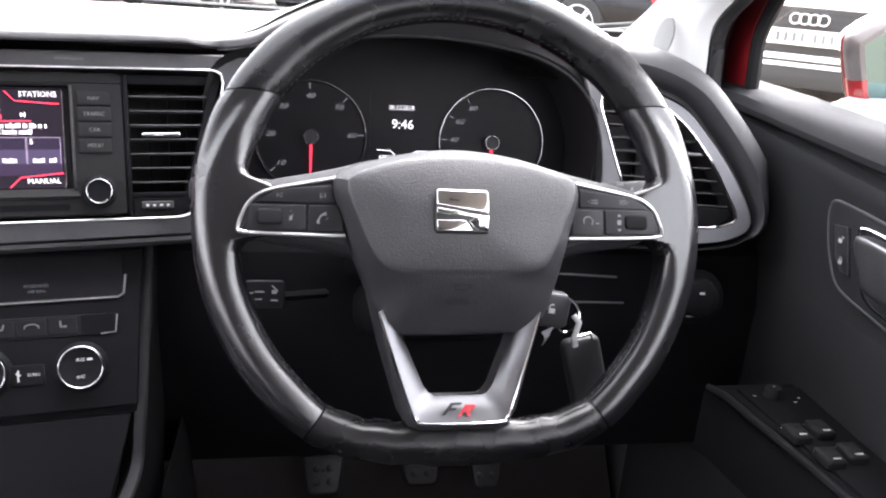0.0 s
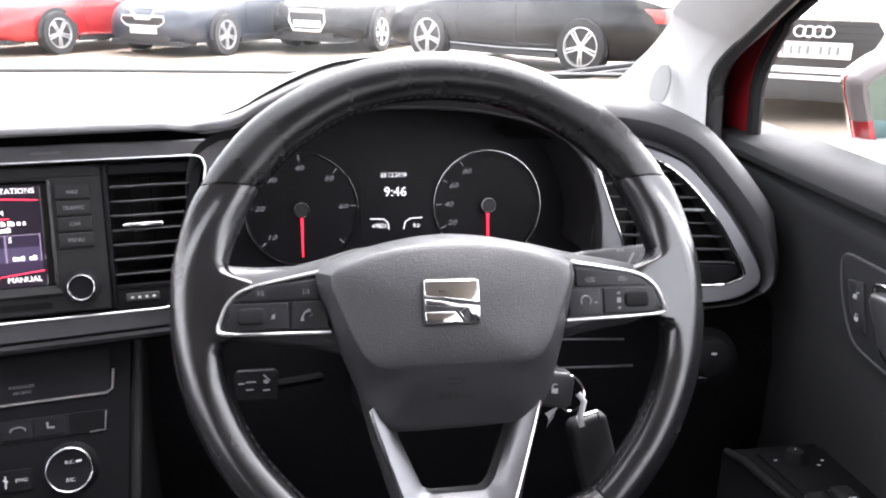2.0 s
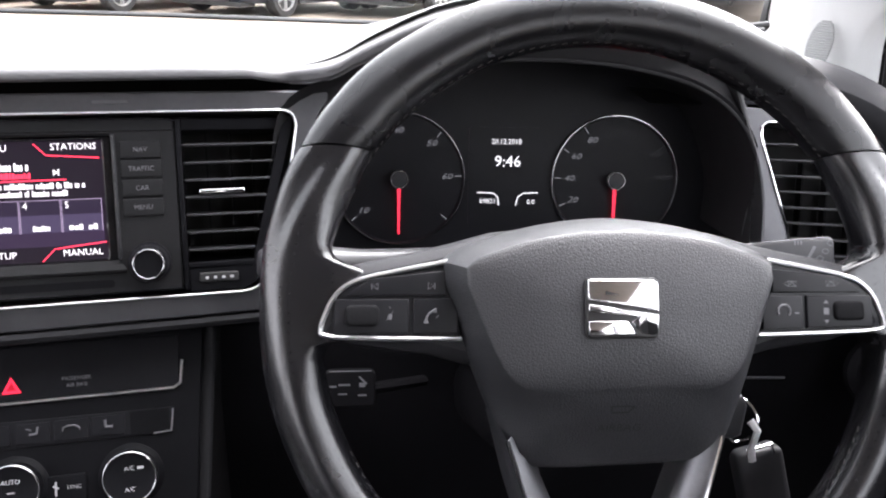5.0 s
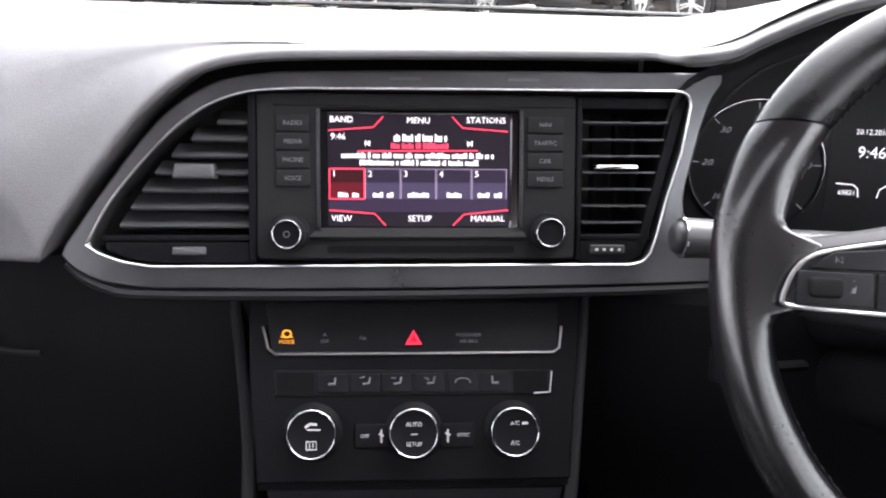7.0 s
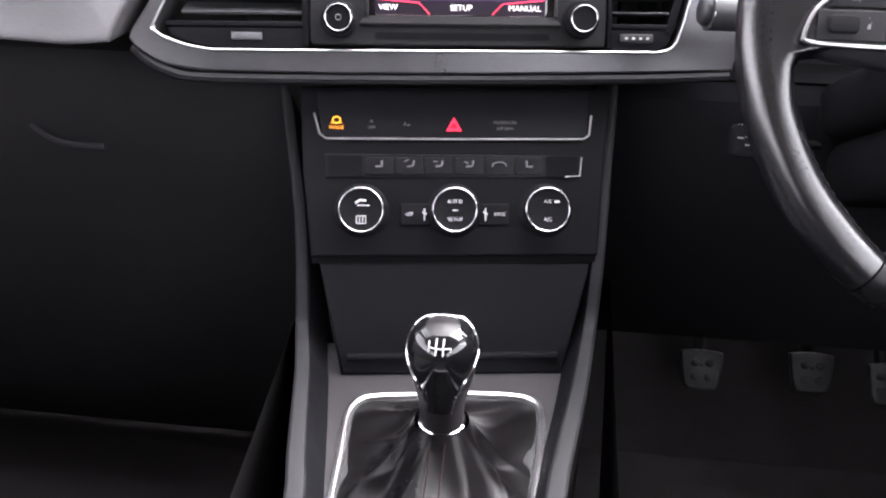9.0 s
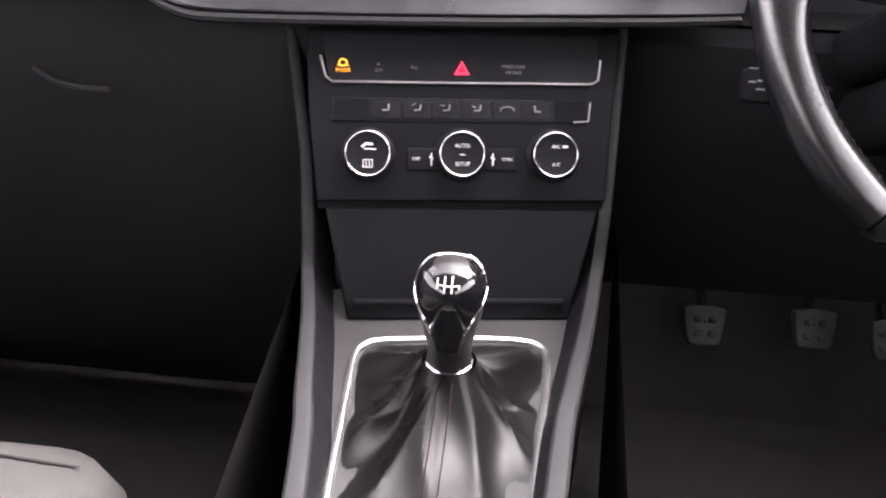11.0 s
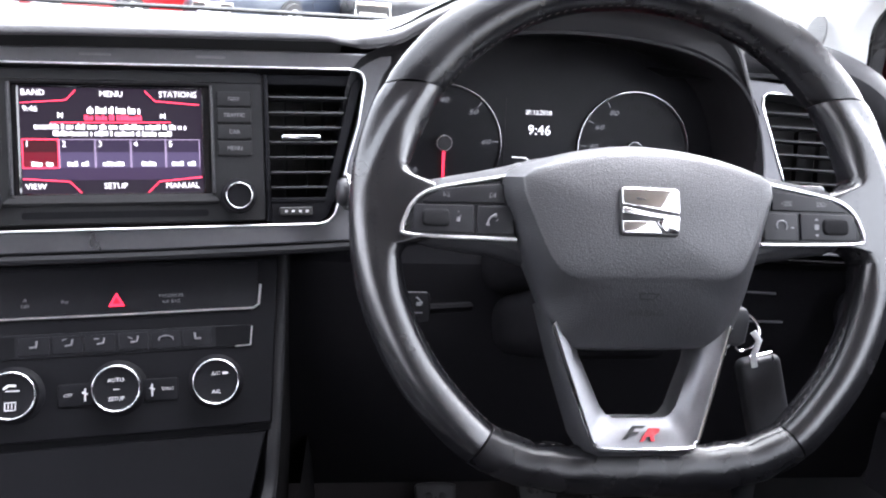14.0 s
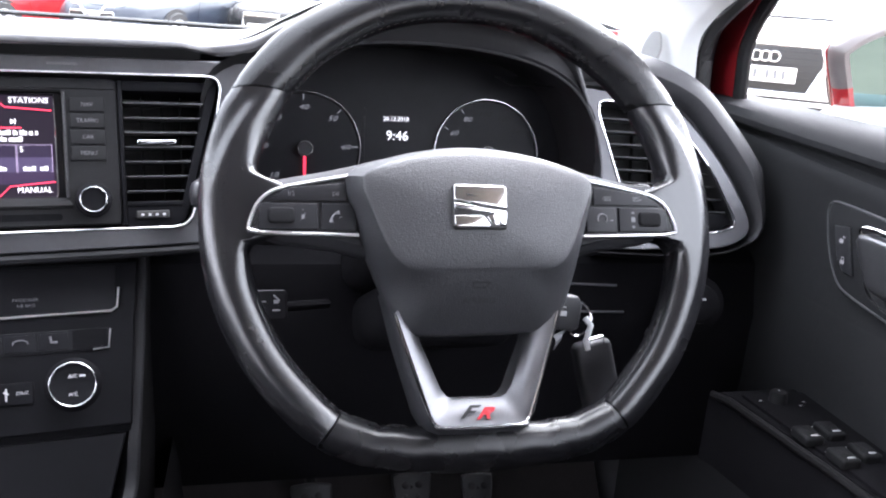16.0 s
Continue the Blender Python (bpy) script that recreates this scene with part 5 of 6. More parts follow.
for s in (1, -1):
    sp = [(s * u / 1000, v / 1000) for u, v in ((40, 30), (62, 27.5), (84, 21.5), (103, 17.2), (117, 14.6), (134, 11), (143, 8), (145, -5), (144, -29), (132, -33), (95, -38), (66, -46))]
    part("spoke", rings([[(x, y, -.030) for x, y in offset(sp, -.008)], [(x, y, -.012) for x, y in sp], [(x, y, -.0030) for x, y in offset(sp, -.002)], [(x, y, .0012) for x, y in offset(sp, -.007)]]), SPOKE, wheel, "side spoke")
    pod = spline([(s * u / 1000, v / 1000) for u, v in ((86, 11), (113, 6), (131, 2), (140, -2.2), (146, -8.5), (149.5, -16), (151.5, -23), (149, -26.6), (128, -28), (80, -29))], 4)
    k = part("button_pod", prism(pod, .0, .011, .002), POD, wheel, "grey button panel edged in chrome")
    k.location.z = -.0032
    part("chrome_edge", tube([(x, y, .0112) for x, y in pod], .0013, .0016, seg=7), BRIGHT, k)
    for x0, x1, y0, y1, nm in ((88, 139, -6.6, 2.2, "upper_button"), (107.2, 145.5, -25.6, -8.2, "roller_panel"), (82, 105.6, -26.2, -8.2, "lower_button")):
        poly = [(s * x0 / 1000, y0 / 1000), (s * x1 / 1000, y0 / 1000), (s * (x1 - (12 if nm == "upper_button" else 1)) / 1000, y1 / 1000), (s * x0 / 1000, (y1 + (4 if nm == "upper_button" else 0)) / 1000)]
        part(nm, prism(poly if s > 0 else poly[::-1], .010, .0128, .0008), BUTTON, k)
    part("roller", prism(rect(s * .1308 - .0086, -.0218, s * .1308 + .0086, -.0112, .003), .010, .0150, .0016), SHADE_ROLLER_BLACK, k, "ribbed thumb roller")
    signs = []
    for x, way in ((s * .096, 1 if s < 0 else -1), (s * .124, -1 if s < 0 else 1)):
        tri = [(x - .0012 * way, -.0034), (x + .0016 * way, -.0018), (x - .0012 * way, -.0002), (x - .0012 * way, -.0036)]
        signs.append(strip(tri, .0004, .0131))
        if s < 0:
            signs.append(bar(x + .0021 * way - .0002, -.0034, x + .0021 * way + .0003, -.0002, .0131))
        else:
            signs.append(strip([(x - .0055 * way, -.0032), (x - .0022 * way, -.0032), (x - .0022 * way, -.0006), (x - .0055 * way, -.0006), (x - .0055 * way, -.0032), (x - .0022 * way, -.0006)], .0004, .0131))
    if s < 0:
        hs = spline([(-.0985, -.0208), (-.0982, -.0180), (-.0962, -.0152), (-.0930, -.0142)], 3)
        signs.append(tube([(x, y, .0131) for x, y in hs], [.0013, .0012, .0007, .0006, .0005, .0005, .0006, .0007, .0012, .0013][:len(hs)], .0004, seg=6))
        signs.append(strip([(-.0935, -.0180), (-.0918, -.0168)], .0004, .0131))
        signs.append(strip([(-.1184, -.0190), (-.1154, -.0148)], .0004, .0131))
        signs.append(bar(-.1172, -.0128, -.1166, -.0122, .0131))
        signs.append(tube([(-.1172, -.0186, .0131), (-.1166, -.0160, .0131)], .0010, .0004, seg=6))
    else:
        signs.append(tube([(.0940 + .0035 * math.cos(a), -.0165 + .0035 * math.sin(a), .0131) for a in [radians(-40 + 25 * q) for q in range(11)]], .0006, seg=5))
        signs.append(bar(.1000, -.0180, .1025, -.0172, .0131))
        signs.append(([(.1165, -.0125, .0131), (.1195, -.0125, .0131), (.1180, -.0105, .0131)], [(0, 1, 2)]))
        signs.append(([(.1165, -.0215, .0131), (.1180, -.0235, .0131), (.1195, -.0215, .0131)], [(0, 1, 2)]))
        signs.append(bar(.1165, -.0185, .1195, -.0150, .0131))
    part("button_signs", join(*signs), KEYMARK, k, "", False)

HN = 72
HC = (-.002, -.030)
hub_out = spline(mm([(-92, 8), (-84, 16.5), (-66, 23.5), (-36, 31), (-2, 34.5), (34, 31), (64, 23.5), (82, 16.5), (90, 8), (86, -14), (79.5, -38), (69, -70), (60, -88), (46, -95), (0, -97), (-46, -96), (-56, -86), (-64, -68), (-75, -40), (-85, -14)]), 5, True)
hub_crease = spline(mm([(-80, 5), (-64, 15), (-36, 22), (-2, 24.5), (32, 22), (60, 15), (78, 5), (70, -20), (60, -43), (49, -53), (30, -55.5), (-1, -56), (-34, -55.5), (-51, -53), (-62, -43), (-72, -20)]), 5, True)
A, B = radial(hub_out, HC, HN), radial(hub_crease, HC, HN)
hub_lv = []
for t, n0, inset in ((0, -.026, .004), (0, -.010, .0), (0, -.003, .0), (.012, .0004, 0), (.05, .0030, 0), (.15, .0072, 0), (.3, .0125, 0), (.5, .0185, 0), (.7, .0236, 0), (.85, .0270, 0), (.94, .0288, 0), (.98, .0296, 0)):
    hub_lv.append([(lerp(a[0], b[0], t), lerp(a[1], b[1], t), n0) for a, b in zip(offset(A, -inset), B)])
for t, n0 in ((0.01, .0301), (.04, .0309), (.1, .0318), (.2, .0330), (.32, .0342), (.46, .0353), (.6, .0361), (.75, .0366), (.88, .0369), (.999, .0370)):
    hub_lv.append([(lerp(b[0], HC[0], t), lerp(b[1], HC[1] + .012, t), n0) for b in B])
hub = part("airbag_cover", rings(hub_lv), HUB, wheel, "grained grey airbag cover")
on_slope = Matrix.Translation((-.002, -.0745, .0202)) @ pose(0, 0, 0, 33, 0, 0)
part("airbag_words", moved(words("AIRBAG", .0066, 0, 0, 0), on_slope), INK, hub, "faint embossed word", False)
part("horn_sign", moved(join(strip([(-.006, .014), (-.005, .010), (.003, .010), (.006, .014)], .0010, 0), strip([(-.006, .014), (.006, .0138)], .0008, 0)), on_slope), INK, hub, "", False)
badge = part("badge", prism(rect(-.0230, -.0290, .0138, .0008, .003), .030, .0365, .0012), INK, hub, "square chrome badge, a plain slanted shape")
badge.location.z = .0026


def badge_piece(pts, height, lean):
    """A chrome piece of the badge, leaning up or down; pts run over the unit square from its upper left corner."""
    v, f = prism([(-.0223 + .0354 * x, .0002 - .0286 * y) for x, y in pts], .036, .0368 + height, .0010)
    mid = sum(p[1] for p in v) / len(v)
    return [(x, y, z + (y - mid) * lean if z > .0361 else z) for x, y, z in v], f


part("badge_chrome", join(badge_piece([(0, .02), (.05, 0), (.95, .02), (1, .06), (1, .55), (0, .35)], .0012, -.10), badge_piece([(0, .42), (1, .61), (1, .94), (.94, .98), (.76, .96), (.60, .72), (.72, .65), (0, .56)], .0010, .16), badge_piece([(0, .71), (.55, .71), (.70, .97), (.04, .98), (0, .94)], .0012, .10)), CHROME, badge)
part("badge_slot", strip([(-.0223 + .0354 * x, .0002 - .0286 * y) for x, y in ((.24, .235), (.90, .445))], .0016, .0383), INK, badge)
# lower spoke with its silver insert


def shifted(pts):
    return [(x + .0025, y - .0015) for x, y in pts]


lo_out = shifted(mm([(-66, -66), (-58, -100), (-44, -148), (-38, -158), (-30, -163), (26, -163), (34, -158), (40, -148), (54, -100), (62, -66)]))
lo_in = shifted(mm([(-48, -70), (-40, -100), (-27, -131), (-23, -136), (-19, -138), (15, -138), (19, -136), (23, -131), (36, -100), (44, -70)]))
lo_mid = shifted(mm([(-59.5, -80), (-52, -104), (-37.5, -147), (-34, -152.5), (-28, -156), (24, -156), (30, -152.5), (33.5, -147), (48, -104), (55.5, -80)]))


def ribbon(a, b, za, zb_, bulge=0.0):
    n = len(a)
    mid = [((p[0] + q[0]) / 2, (p[1] + q[1]) / 2, (za + zb_) / 2 + bulge) for p, q in zip(a, b)]
    return rings([[(x, y, -.022) for x, y in a], [(x, y, za) for x, y in a], mid, [(x, y, zb_) for x, y in b], [(x, y, -.026) for x, y in b]], False, False, False)


low = part("lower_spoke", ribbon(lo_out, lo_mid, -.004, .006, .002), HUB, wheel, "dark edge of the lower spoke")
part("silver_insert", ribbon(lo_mid, lo_in, .0072, -.004, .003), SATIN, wheel, "satin silver insert")
part("insert_chrome", tube([(x, y, .0086) for x, y in spline(lo_mid, 4)], .0012, .0014, seg=7), CHROME, wheel)
def slanted(pts, z0, z1):
    return prism([(x * .86 + .42 * y, y * .92) for x, y in pts], z0, z1)


part("trim_badge", moved(join(slanted([(-.012, -.0045), (-.0095, -.0045), (-.008, -.001), (-.003, -.001), (-.002, .0008), (-.007, .0008), (-.0065, .0028), (-.001, .0028), (.0005, .0048), (-.009, .0048)], 0, .0012)), Matrix.Translation((-.0012, -.1478, .0062))), INK, wheel, "black slanted badge shape")
part("trim_badge", moved(join(slanted([(.000, -.0052), (.0025, -.0052), (.0035, -.002), (.006, -.002), (.008, -.0052), (.0108, -.0052), (.0085, -.0014), (.0108, .0004), (.0112, .0028), (.009, .0036), (.0025, .0036)], 0, .0012)), Matrix.Translation((-.0002, -.1483, .0062))), REDMARK, wheel, "red slanted badge shape")

# ---- column, stalks, key ----
column = thing("steering_column", AT_WHEEL, "black plastic steering column cover behind the wheel", "steering column")
part("upper_cover", moved(prism(rect(-.066, -.05, .066, .000, .02), -.22, -.055, .012), Matrix()), SHADE, column)
part("lower_cover", moved(prism(rect(-.056, -.104, .056, -.05, .02), -.22, -.065, .015), Matrix()), SHADE, column)


def stalk(name, root, tip, label, sw=.011):
    s = thing(name, Matrix(), label, "stalk")
    r, t = Vector(root), Vector(tip)
    d = (t - r)
    part("arm", tube([r, r + d * .5, r + d * .66, r + d * .72, r + d * .945], [.009, .009, sw, sw * 1.1, sw * 1.12], [.008, .008, .010, .0125, .0130], seg=24), STALK, s)
    part("tip", tube([r + d * .94, r + d * .95, r + d * .965, r + d * .98, r + d * .988], [sw * .92, sw * .92, sw * .88, sw * .74, sw * .5], [.0105, .0105, .0100, .0085, .0060], seg=28), SLAT, s, "ribbed dark end cap", True, 50)
    part("cap_ring", tube([r + d * .938, r + d * .944], sw * 1.16, .0134), BRIGHT, s, "bright ring round the stalk")
    part("print", tube([r + d * .62 + Vector((0, -.0095, .002)), r + d * .74 + Vector((0, -.0102, .002))], .0008, .002), DIMMARK, s)
    return s


stalk("wiper_stalk", (.06, .68, .955), (-.072, .650, .963), "grey wiper stalk with a dark end cap")
lever = thing("indicator_stalk", facing(.30, .665, .965, 0, 24), "flat black indicator stalk with pale printed signs", "stalk")
part("paddle", prism(mm([(-75, -4), (-40, -7), (-7, -12), (10, -13), (14.5, -10), (14, 8.5), (11, 10.6), (-14, 9.3), (-40.5, 6.9), (-75, 3)]), -.013, 0, .003), SLAT, lever, "flat paddle of the stalk")
part("arm", tube([(-.070, 0, -.007), (-.11, -.012, -.020)], .008, .007), SLAT, lever)
part("top_edge", tube(mm([(-44, 6.0, -1), (-14, 8.6, -1), (10, 9.8, -1)]), .0005, seg=5), DULLED, lever, "thin bright upper edge")
turn_bar = strip(mm([(-6.5, -5.4), (-.9, 3.8)]), .0022, .0004)
dots = [bar(x - .0006, .0048, x + .0006, .0072, .0004) for x in (-.0150, -.0128, -.0106)]
lamps = [strip([(x + .0024 * math.cos(a), y + .0016 * math.sin(a)) for a in [math.pi * k / 5 for k in range(11)]], .0005, .0004) for x, y in ((.0066, .0004), (.0026, -.0044), (.0104, .0058))]
part("printed_signs", join(turn_bar, *dots, *lamps), KEYMARK, lever, "", False)
pad = thing("cruise_stalk", facing(-.012, .66, .870, 0, 20), "flat black cruise lever with small print under the column", "stalk")
part("plate", prism(rect(-.019, -.013, .015, .012, .004), -.012, 0, .002), SHADE, pad)
part("arm", tube([(.010, -.002, -.010), (.05, .000, -.03)], .004, .006), SHADE, pad)
# grey line painted for the highlight on the plate's upper edge
part("top_highlight", tube([(-.016, .0115, -.001), (.012, .0115, -.001)], .0004, seg=5), KEYMARK, pad)
part("marks", join(bar(-.010, .002, -.002, .0032, .0004), bar(-.010, -.004, -.004, -.003, .0004), bar(.003, -.005, .009, -.0038, .0004), bar(.004, .001, .008, .004, .0004), strip([(.004, .008), (.009, .003)], .0012, .0004), bar(-.016, .001, -.011, .0022, .0004)), DIMMARK, pad)

ignition = thing("ignition_key", facing(.211, .588, .888, 0, 12), "black car key in the ignition lock", "key")
part("lock_barrel", moved(lathe([(.017, -.10), (.017, -.022), (.014, -.018)], 26), Matrix.Translation((-.002, 0, 0))), DARK, ignition)
part("key_head", moved(prism(mm([(-13, -13), (8, -14), (13, -11), (14, 8), (10, 14), (-10, 14), (-13, 10)]), -.008, .006, .003), pose(0, 0, 0, 0, 0, -6)), SLAT, ignition, "rounded black key head")
part("key_sign", moved(join(bar(-.004, -.002, .001, .002, .0063), strip([(-.004, .002), (-.003, .005), (.0, .005)], .0009, .0063)), pose(0, 0, 0, 0, 0, -6)), MARK, ignition)
ring = [(.014 + .009 * math.cos(2 * math.pi * k / 24), -.006 + .014 * math.sin(2 * math.pi * k / 24), -.001 + .004 * math.cos(4 * math.pi * k / 24)) for k in range(24)]
fob = thing("key_fob", facing(.211, .588, .888, 0, 12), "black remote fob hanging on a steel ring", "key fob")
part("split_ring", tube(ring, .0009, closed=True, seg=6), CHROME, fob)
part("paper_tag", moved(rings([[(-.012 + .004 * math.sin(k), -.020 - .004 * k, .002 * math.cos(2 * k)) for k in range(4)], [(-.003 + .003 * math.sin(k + 1), -.014 - .003 * k, .003 * math.cos(2 * k)) for k in range(4)]], False, False, False), Matrix.Translation((.004, .002, 0))), MARK, fob, "crumpled white paper tag")
part("paper_tag", tube([(.018, -.004, .003), (.022, -.010, .005), (.019, -.022, .004), (.021, -.030, .003)], .0025, .0012), MARK, fob)
part("fob_body", moved(prism(rect(-.0155, -.062, .0155, .0, .006), -.012, .0, .004), Matrix.Translation((.026, -.024, .002)) @ pose(0, 0, 0, 0, 0, 14)), SLAT, fob, "oblong black fob body")
part("fob_loop", moved(tube([(-.008, -.003, .0005), (-.008, .003, .0005), (.008, .003, .0005), (.008, -.003, .0005)], .0012, seg=6), Matrix.Translation((.026, -.024, .002)) @ pose(0, 0, 0, 0, 0, 14)), CHROME, fob)

# ---- pedals ----
for x, z, w, nm in ((.058, .470, .027, "clutch_pedal"), (.192, .478, .027, "brake_pedal"), (.285, .470, .022, "accelerator_pedal")):
    p = thing(nm, facing(x, .98, z, 0, 30), "dark metal pedal with rubber studs in the footwell", "pedal", "pedals")
    part("pad", prism(offset(spline(mm([(-w * 700, -24), (0, -26), (w * 700, -24), (w * 900, -5), (w * 1000, 18), (w * 820, 23), (0, 25), (-w * 820, 23), (-w * 1000, 18), (-w * 900, -5)]), 3, True), 0), -.008, 0, .003), SLAT, p)
    part("arm", tube([(0, 0, -.01), (0, .06, -.03), (0, .25, -.02)], .008, .012), MATTE, p)
    for u, v in ((-.009, -.010), (.009, -.010), (-.009, .008), (.009, .008)):
        part("stud", moved(lathe([(.005, 0), (.005, .002), (.003, .003)], 12), Matrix.Translation((u, v, 0))), SLAT if v < 0 else RUBBER, p)

# ---- passenger seat ----
seat = thing("passenger_seat", Matrix.Translation((-.655, .228, .355)), "grey cloth passenger seat cushion beside the console", "seat")
part("cushion", rings([[(x, y, z) for x, y in rect(-.20 + d, -.30 + d, .195 - d, .305 - d, .07 - d * .5, 6)] for d, z in ((.02, .10), (.0, .14), (.0, .20), (.010, .228), (.028, .240))]), SEATGREY, seat, "grey cloth cushion", True, 60)
part("bolster", rings([[(x, y, z) for x, y in rect(.130 + d, -.29 + d, .215 - d, .20 - d, .03, 5)] for d, z in ((.012, .10), (.0, .15), (.0, .225), (.006, .250), (.018, .262))]), SEATCLOTH, seat, "dark raised side bolster", True, 60)
part("seam", tube([(-.165, .262, .2415), (0, .272, .2420), (.155, .262, .2415)], .0012, seg=5), THREAD, seat)
part("base", box(-.18, -.28, -.032, .18, .24, .12, .03, .01), RUBBER, seat, "black plastic seat base")

# ================= driver's door =================
door = thing("front_door", Matrix(), "closed driver's door with dark card and red window frame", "door")
dprof = [(.560, .99), (.560, 1.026), (.530, 1.034), (.500, 1.0345), (.487, 1.0315), (.478, 1.0240), (.4735, 1.0155), (.4750, 1.0095), (.4810, 1.0065), (.4900, 1.0060), (.4915, 1.0000), (.4880, .9955), (.4835, .9940), (.4815, .9900), (.4830, .9800), (.486, .965), (.487, .94), (.487, .87)]
lower_prof = [(.487, .87), (.4865, .866), (.490, .80), (.497, .74), (.500, .60), (.500, .34)]
dl = []
for y in (1.02, .93, .86, .82, .78, .73, .68, .64, .60, .55, .40, .2, 0, -.3, -.62):
    f = max(0, min(1, (y - .74) / .25))
    fall = max(-.09, min(.17, y - .65))
    dl.append([(x + .012 * f * (1 if z < 1.0 else .6), y, z + fall * (.028 if 1.001 < z < 1.028 else .055 if .975 < z <= 1.001 and x < .5 else 0)) for x, z in dprof])
part("lower_card", rings([[(x + .012 * max(0, min(1, (y - .74) / .25)), y, z) for x, z in lower_prof] for y in (1.02, .93, .86, .78, .68, .55, .40, .2, 0, -.3, -.62)], False, False, False), DOORCARD, door, "lower door card")
part("door_card", rings(dl, False, False, False), DOORCARD, door, "dark grained door card")
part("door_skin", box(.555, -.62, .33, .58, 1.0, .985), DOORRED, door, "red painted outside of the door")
part("arm_rest", rings([[(x, y, z) for x, y in ((.406, .668), (.412, .650), (.428, .526), (.432, .48), (.44, .1), (.44, -.4), (.52, -.4), (.52, .668))] for z in (.70, .765)] + [[(x, y, .775) for x, y in ((.414, .660), (.420, .646), (.435, .526), (.439, .48), (.447, .1), (.447, -.39), (.52, -.39), (.52, .66))]]), SHADE, door, "dark arm rest with the window switches")
part("arm_rest_edge", tube([(.408, .666, .770), (.414, .648, .772), (.430, .526, .772), (.434, .48, .772), (.442, .1, .772)], .004), DARK, door)
swp = part("switch_plate", prism([(.428, .648), (.440, .52), (.447, .40), (.505, .40), (.505, .52), (.50, .648)], .774, .778, .001), SHADE, door, "switch plate")
for x, y in ((.438, .568), (.463, .573), (.445, .531), (.469, .536)):
    s = part("window_switch", prism(rect(x - .009, y - .016, x + .009, y + .008, .003), .777, .785, .003), MATTE, swp)
    part("switch_sign", join(bar(x - .0035, y - .013, x + .0035, y - .011, .7856), bar(x - .007, y + .009, x + .007, y + .010, .7786)), MARK, s)
s = part("mirror_switch", moved(lathe([(.0085, 0), (.0080, .008), (.0065, .011), (.0001, .0115)], 24), Matrix.Translation((.455, .632, .777))), MATTE, swp, "round mirror adjusting knob")
part("switch_sign", join(bar(.4535, .631, .4555, .633, .7890), bar(.436, .632, .439, .634, .7786), bar(.470, .619, .473, .621, .7786), bar(.478, .626, .481, .628, .7786)), MARK, s)
inner_m = Matrix(((0, 0, -1, .486), (-1, 0, 0, .592), (0, 1, 0, .931), (0, 0, 0, 1)))
bezel = [(-.057, .033), (-.030, .037), (.05, .034), (.10, .030), (.12, .0), (.10, -.050), (.04, -.044), (-.010, -.038), (-.028, -.032), (-.040, -.018), (-.052, .005)]
hb = part("handle_bezel", moved(prism(spline(bezel, 4, True), -.01, .004, .0025), inner_m), DOORCARD, door, "raised bezel of the door handle")
part("bezel_rim", moved(tube([(x, y, .003) for x, y in spline(bezel, 4, True)], .0014, .0018, closed=True, seg=7), inner_m), SOFT, hb)
lb = part("lock_buttons", moved(prism(mm([(-44, 17), (-25, 20), (-10, -20), (-24, -19), (-33, -10)]), .003, .0065, .001), inner_m), SLAT, hb)
part("lock_signs", moved(join(bar(-.033, .0045, -.028, .0080, .0068), strip([(-.029, .008), (-.029, .0105), (-.026, .0105)], .0008, .0068), bar(-.027, -.0130, -.022, -.0095, .0068), strip([(-.026, -.0095), (-.026, -.007), (-.023, -.007), (-.023, -.0095)], .0008, .0068)), inner_m), MARK, lb)
hole = spline(mm([(-10, 24), (30, 26), (80, 22), (95, 0), (80, -36), (42, -36), (14, -30), (2, -12), (-6, 8)]), 4, True)
part("handle_recess", moved(prism(hole, .003, .0048), inner_m), RUBBER, hb)
part("recess_chrome", moved(tube([(x, y, .005) for x, y in hole], .0014, closed=True, seg=7), inner_m), CHROME, hb)
part("door_handle", moved(prism(spline(mm([(-4, 20), (60, 19), (62, 0), (52, -22), (20, -22), (10, -10)]), 4, True), .0052, .016, .005), inner_m), SATIN, hb, "satin door handle")
# window frame, seal and channel in the plane of the side glass


front_edge = spline([(.925, 1.015), (.930, 1.06), (.926, 1.090), (.906, 1.122), (.876, 1.147), (.838, 1.172), (.59, 1.300), (.34, 1.402)], 3)
rear_edge = spline([(.856, 1.015), (.860, 1.06), (.861, 1.090), (.846, 1.122), (.826, 1.147), (.798, 1.172), (.56, 1.292), (.32, 1.382)], 3)
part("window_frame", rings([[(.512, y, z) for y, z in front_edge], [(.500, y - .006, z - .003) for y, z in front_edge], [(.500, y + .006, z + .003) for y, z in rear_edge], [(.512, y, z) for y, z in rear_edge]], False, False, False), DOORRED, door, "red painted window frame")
part("window_channel", tube([(.502, y - .006, z - .003) for y, z in rear_edge], .009, .007, up=(1, 0, 0)), MATTE, door, "black window channel")
gl = part("window_pane", rings([[(.513, .93, 1.0), (.513, .85, 1.10), (.505, .52, 1.285), (.50, .2, 1.37), (.50, -.5, 1.39)], [(.513, .93, 1.0), (.513, .80, 1.0), (.513, .52, 1.0), (.513, .2, 1.0), (.513, -.5, 1.0)]], False, False, False), GLASS, door, "clear side window")
gl.modifiers.new("thickness", "SOLIDIFY").thickness = 0.004
gl.visible_shadow = False

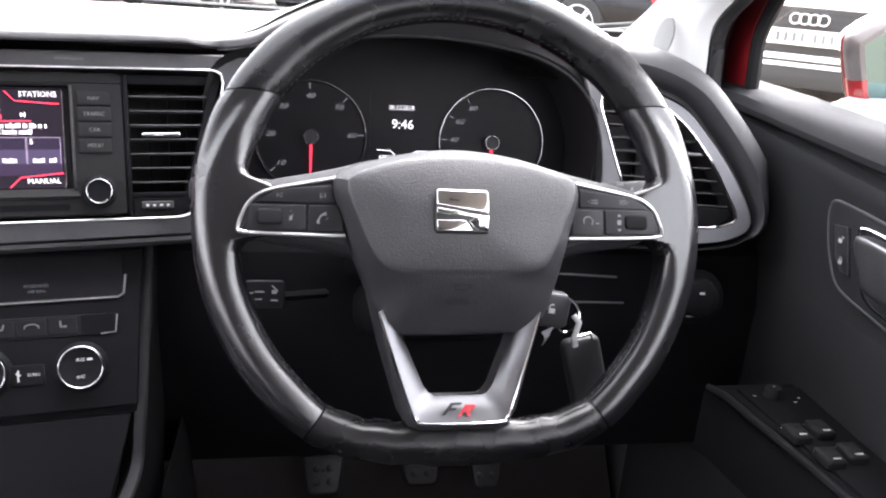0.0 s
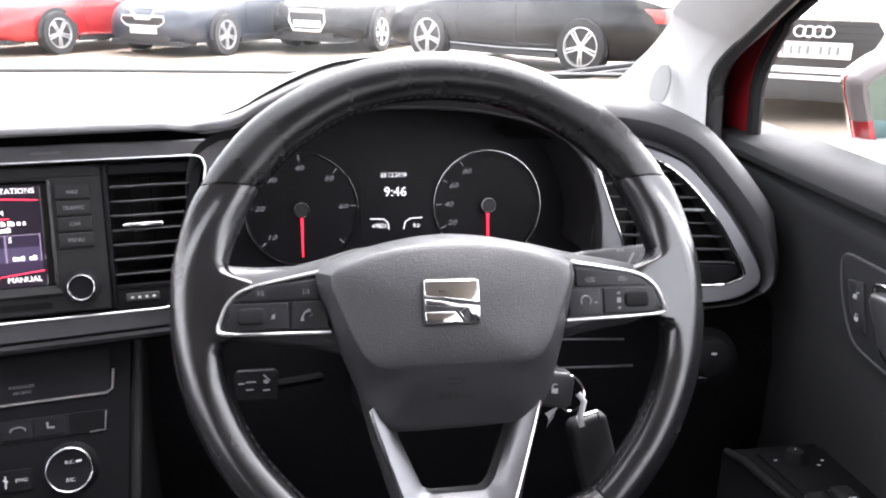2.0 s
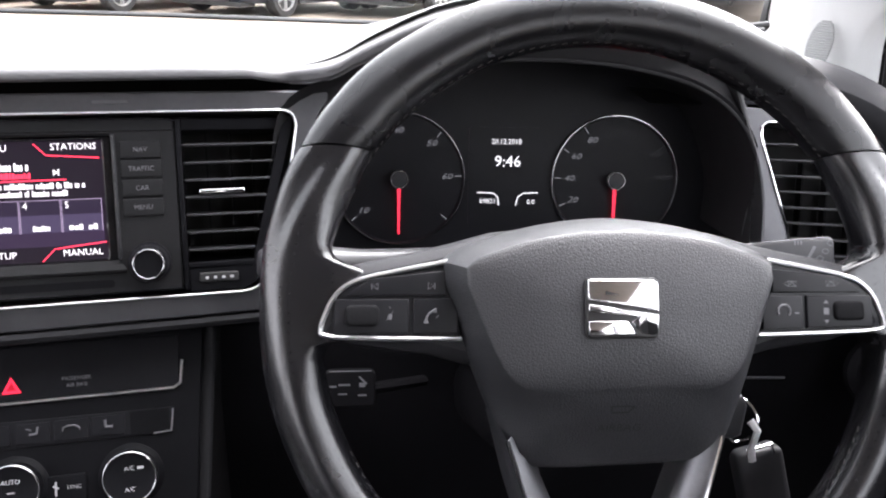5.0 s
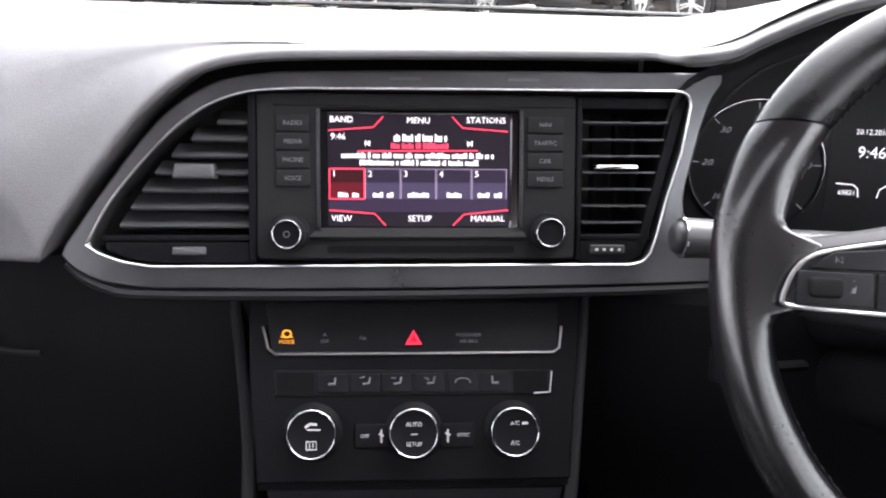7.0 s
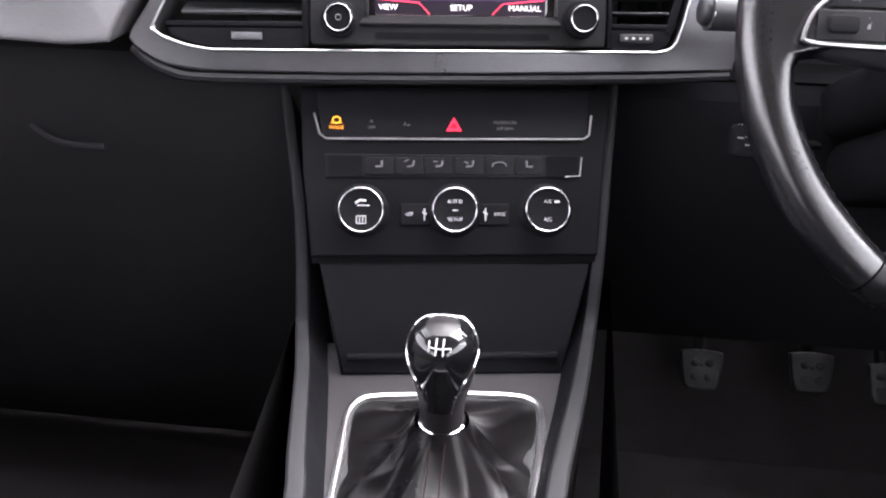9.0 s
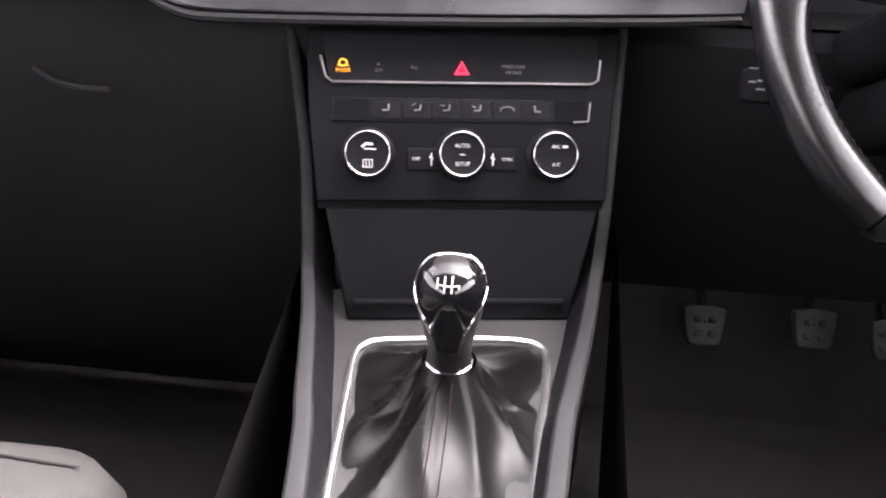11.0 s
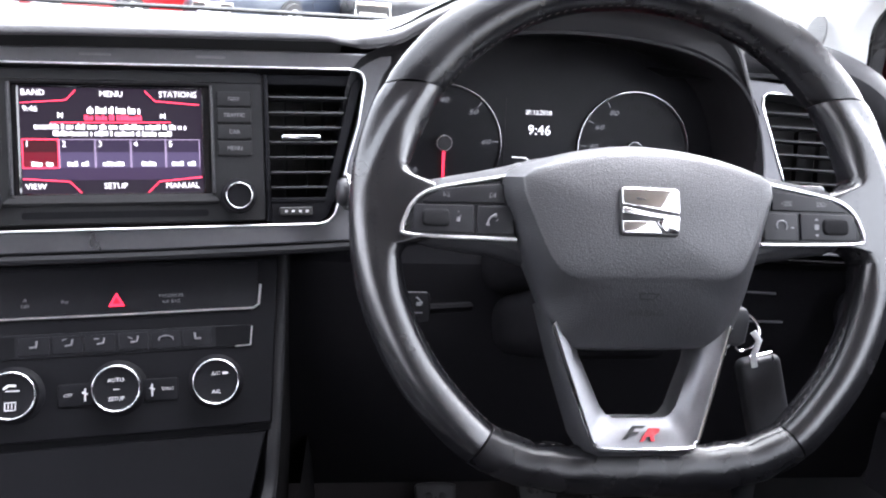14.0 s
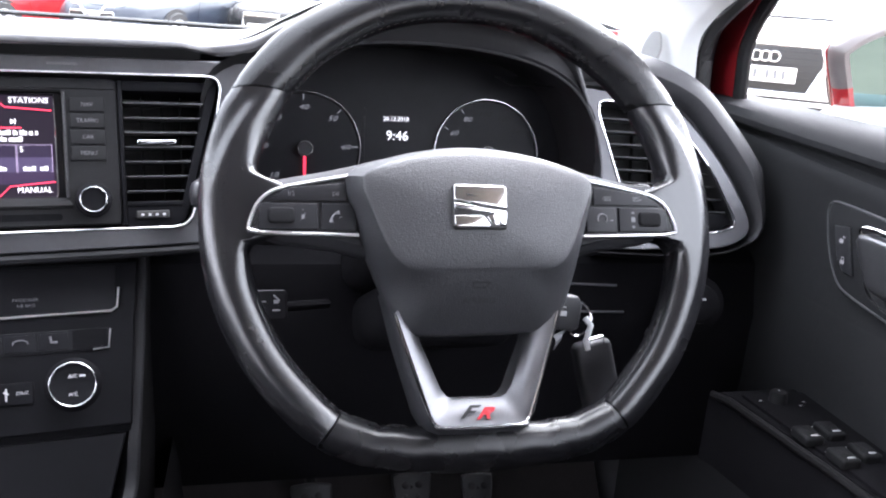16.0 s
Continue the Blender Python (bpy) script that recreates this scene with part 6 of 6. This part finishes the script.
# ---- windscreen pillar ----
pillar = thing("windscreen_pillar", Matrix(), "pale grey windscreen pillar trim with a round speaker grille", "pillar")
EA = [(.430, 1.105, 1.045), (.438, 1.04, 1.086), (.434, .97, 1.119), (.420, .90, 1.150), (.404, .85, 1.170), (.385, .62, 1.300), (.355, .40, 1.395)]
EB = [(.446, .900, 1.015), (.447, .905, 1.060), (.443, .890, 1.092), (.445, .850, 1.127), (.443, .800, 1.152), (.425, .58, 1.280), (.390, .34, 1.385)]
EC = [(.457, .868, 1.015), (.454, .870, 1.060), (.453, .868, 1.095), (.456, .840, 1.123), (.455, .790, 1.150), (.440, .56, 1.280), (.405, .32, 1.385)]
ED = [(.500, .905, 1.015), (.500, .915, 1.060), (.500, .905, 1.105), (.499, .875, 1.135), (.497, .825, 1.168), (.480, .58, 1.295), (.445, .33, 1.400)]
cols = [spline(e, 4) for e in (EA, EB, EC)]
sec = []
for a, b, c in zip(*cols):
    a, b, c = Vector(a), Vector(b), Vector(c)
    sec.append([tuple(p) for p in (a + Vector((.03, .03, .0)), a, a.lerp(b, .5) + Vector((-.004, -.004, 0)), b.lerp(a, .08), b, b.lerp(c, .2), c)])
part("pillar_trim", rings(sec, False, False, False), PILLAR, pillar)
part("door_seal", tube([tuple(Vector(c).lerp(Vector(d), .25)) for c, d in zip(spline(EC, 4), spline(ED, 4))], .011, .013), RUBBER, pillar, "black rubber door seal")
sp_m = Matrix.Translation((.4235, .925, 1.076)) @ (Vector((-.80, -.53, .28)).to_track_quat("Z", "Y").to_matrix().to_4x4())
grid = []
for k in range(21):
    v = -.022 + .0022 * k
    h = .0120 * math.sqrt(max(0, 1 - (v / .0235) ** 2))
    grid.append(box(-h, v - .0006, -.004, h, v + .0006, .0001))
sg = part("speaker_grille", moved(join(*grid), sp_m), mat("grey_speaker_ribs", (.36, .36, .355), .6), pillar, "oval ribbed speaker grille")
tagged(sg, kind="stuff")
part("seal_web", rings([spline([tuple(Vector(p) + Vector((.002, -.002, 0))) for p in EC], 4), spline(ED, 4)], False, False, False), RUBBER, pillar, "black rubber web beside the seal")

# ---- outside mirror ----
mirror = thing("door_mirror", pose(.677, .78, 1.078, 0, 0, 0), "red door mirror outside the driver's window", "mirror")
mo = spline(mm([(-108, 12), (-99, 27), (-80, 41), (-50, 54), (-10, 63), (45, 66), (85, 52), (102, 15), (95, -35), (60, -62), (0, -70), (-45, -68), (-70, -62), (-85, -51), (-95, -26)]), 4, True)
turn = pose(0, 0, 0, 95, 0, -11)
part("housing", moved(rings([[(x * s, y * s, z) for x, y in mo] for s, z in ((.97, -.014), (1.0, -.020), (.93, -.045), (.78, -.070), (.50, -.092))]), turn), REDGLOSS, mirror, "polished red mirror housing")
edge_m = [[turn @ Vector((x, y, z)) for x, y in offset(mo, d)] for d, z in ((-.001, -.020), (-.0005, -.010), (-.003, -.002), (-.009, .004), (-.014, .0045), (-.018, -.006))]
# upper edge painted grey for the sky's reflection, the lower corner left red
part("rim", rings([lv[56:] + lv[:45] for lv in edge_m], False, False, False), mat("mirror_edge_sky_grey", (.17, .155, .155), .36), mirror, "edge of the housing, grey for the sky it reflects")
part("rim", rings([lv[44:57] for lv in edge_m], False, False, False), REDGLOSS, mirror, "red lower corner of the housing")
part("mirror_glass", moved(prism(offset(mo, -.0165), -.012, -.003), turn), MIRROR, mirror, "mirror glass")
part("foot", moved(prism([(-.112, -.060), (-.113, -.055), (-.085, -.042), (.02, -.038), (.02, -.074), (-.06, -.068)], -.03, .045, .006), Matrix(((1, 0, 0, 0), (0, 0, -1, 0), (0, 1, 0, 0), (0, 0, 0, 1)))), mat("pale_mirror_foot", (.45, .46, .45), .35), mirror, "pale foot of the mirror")
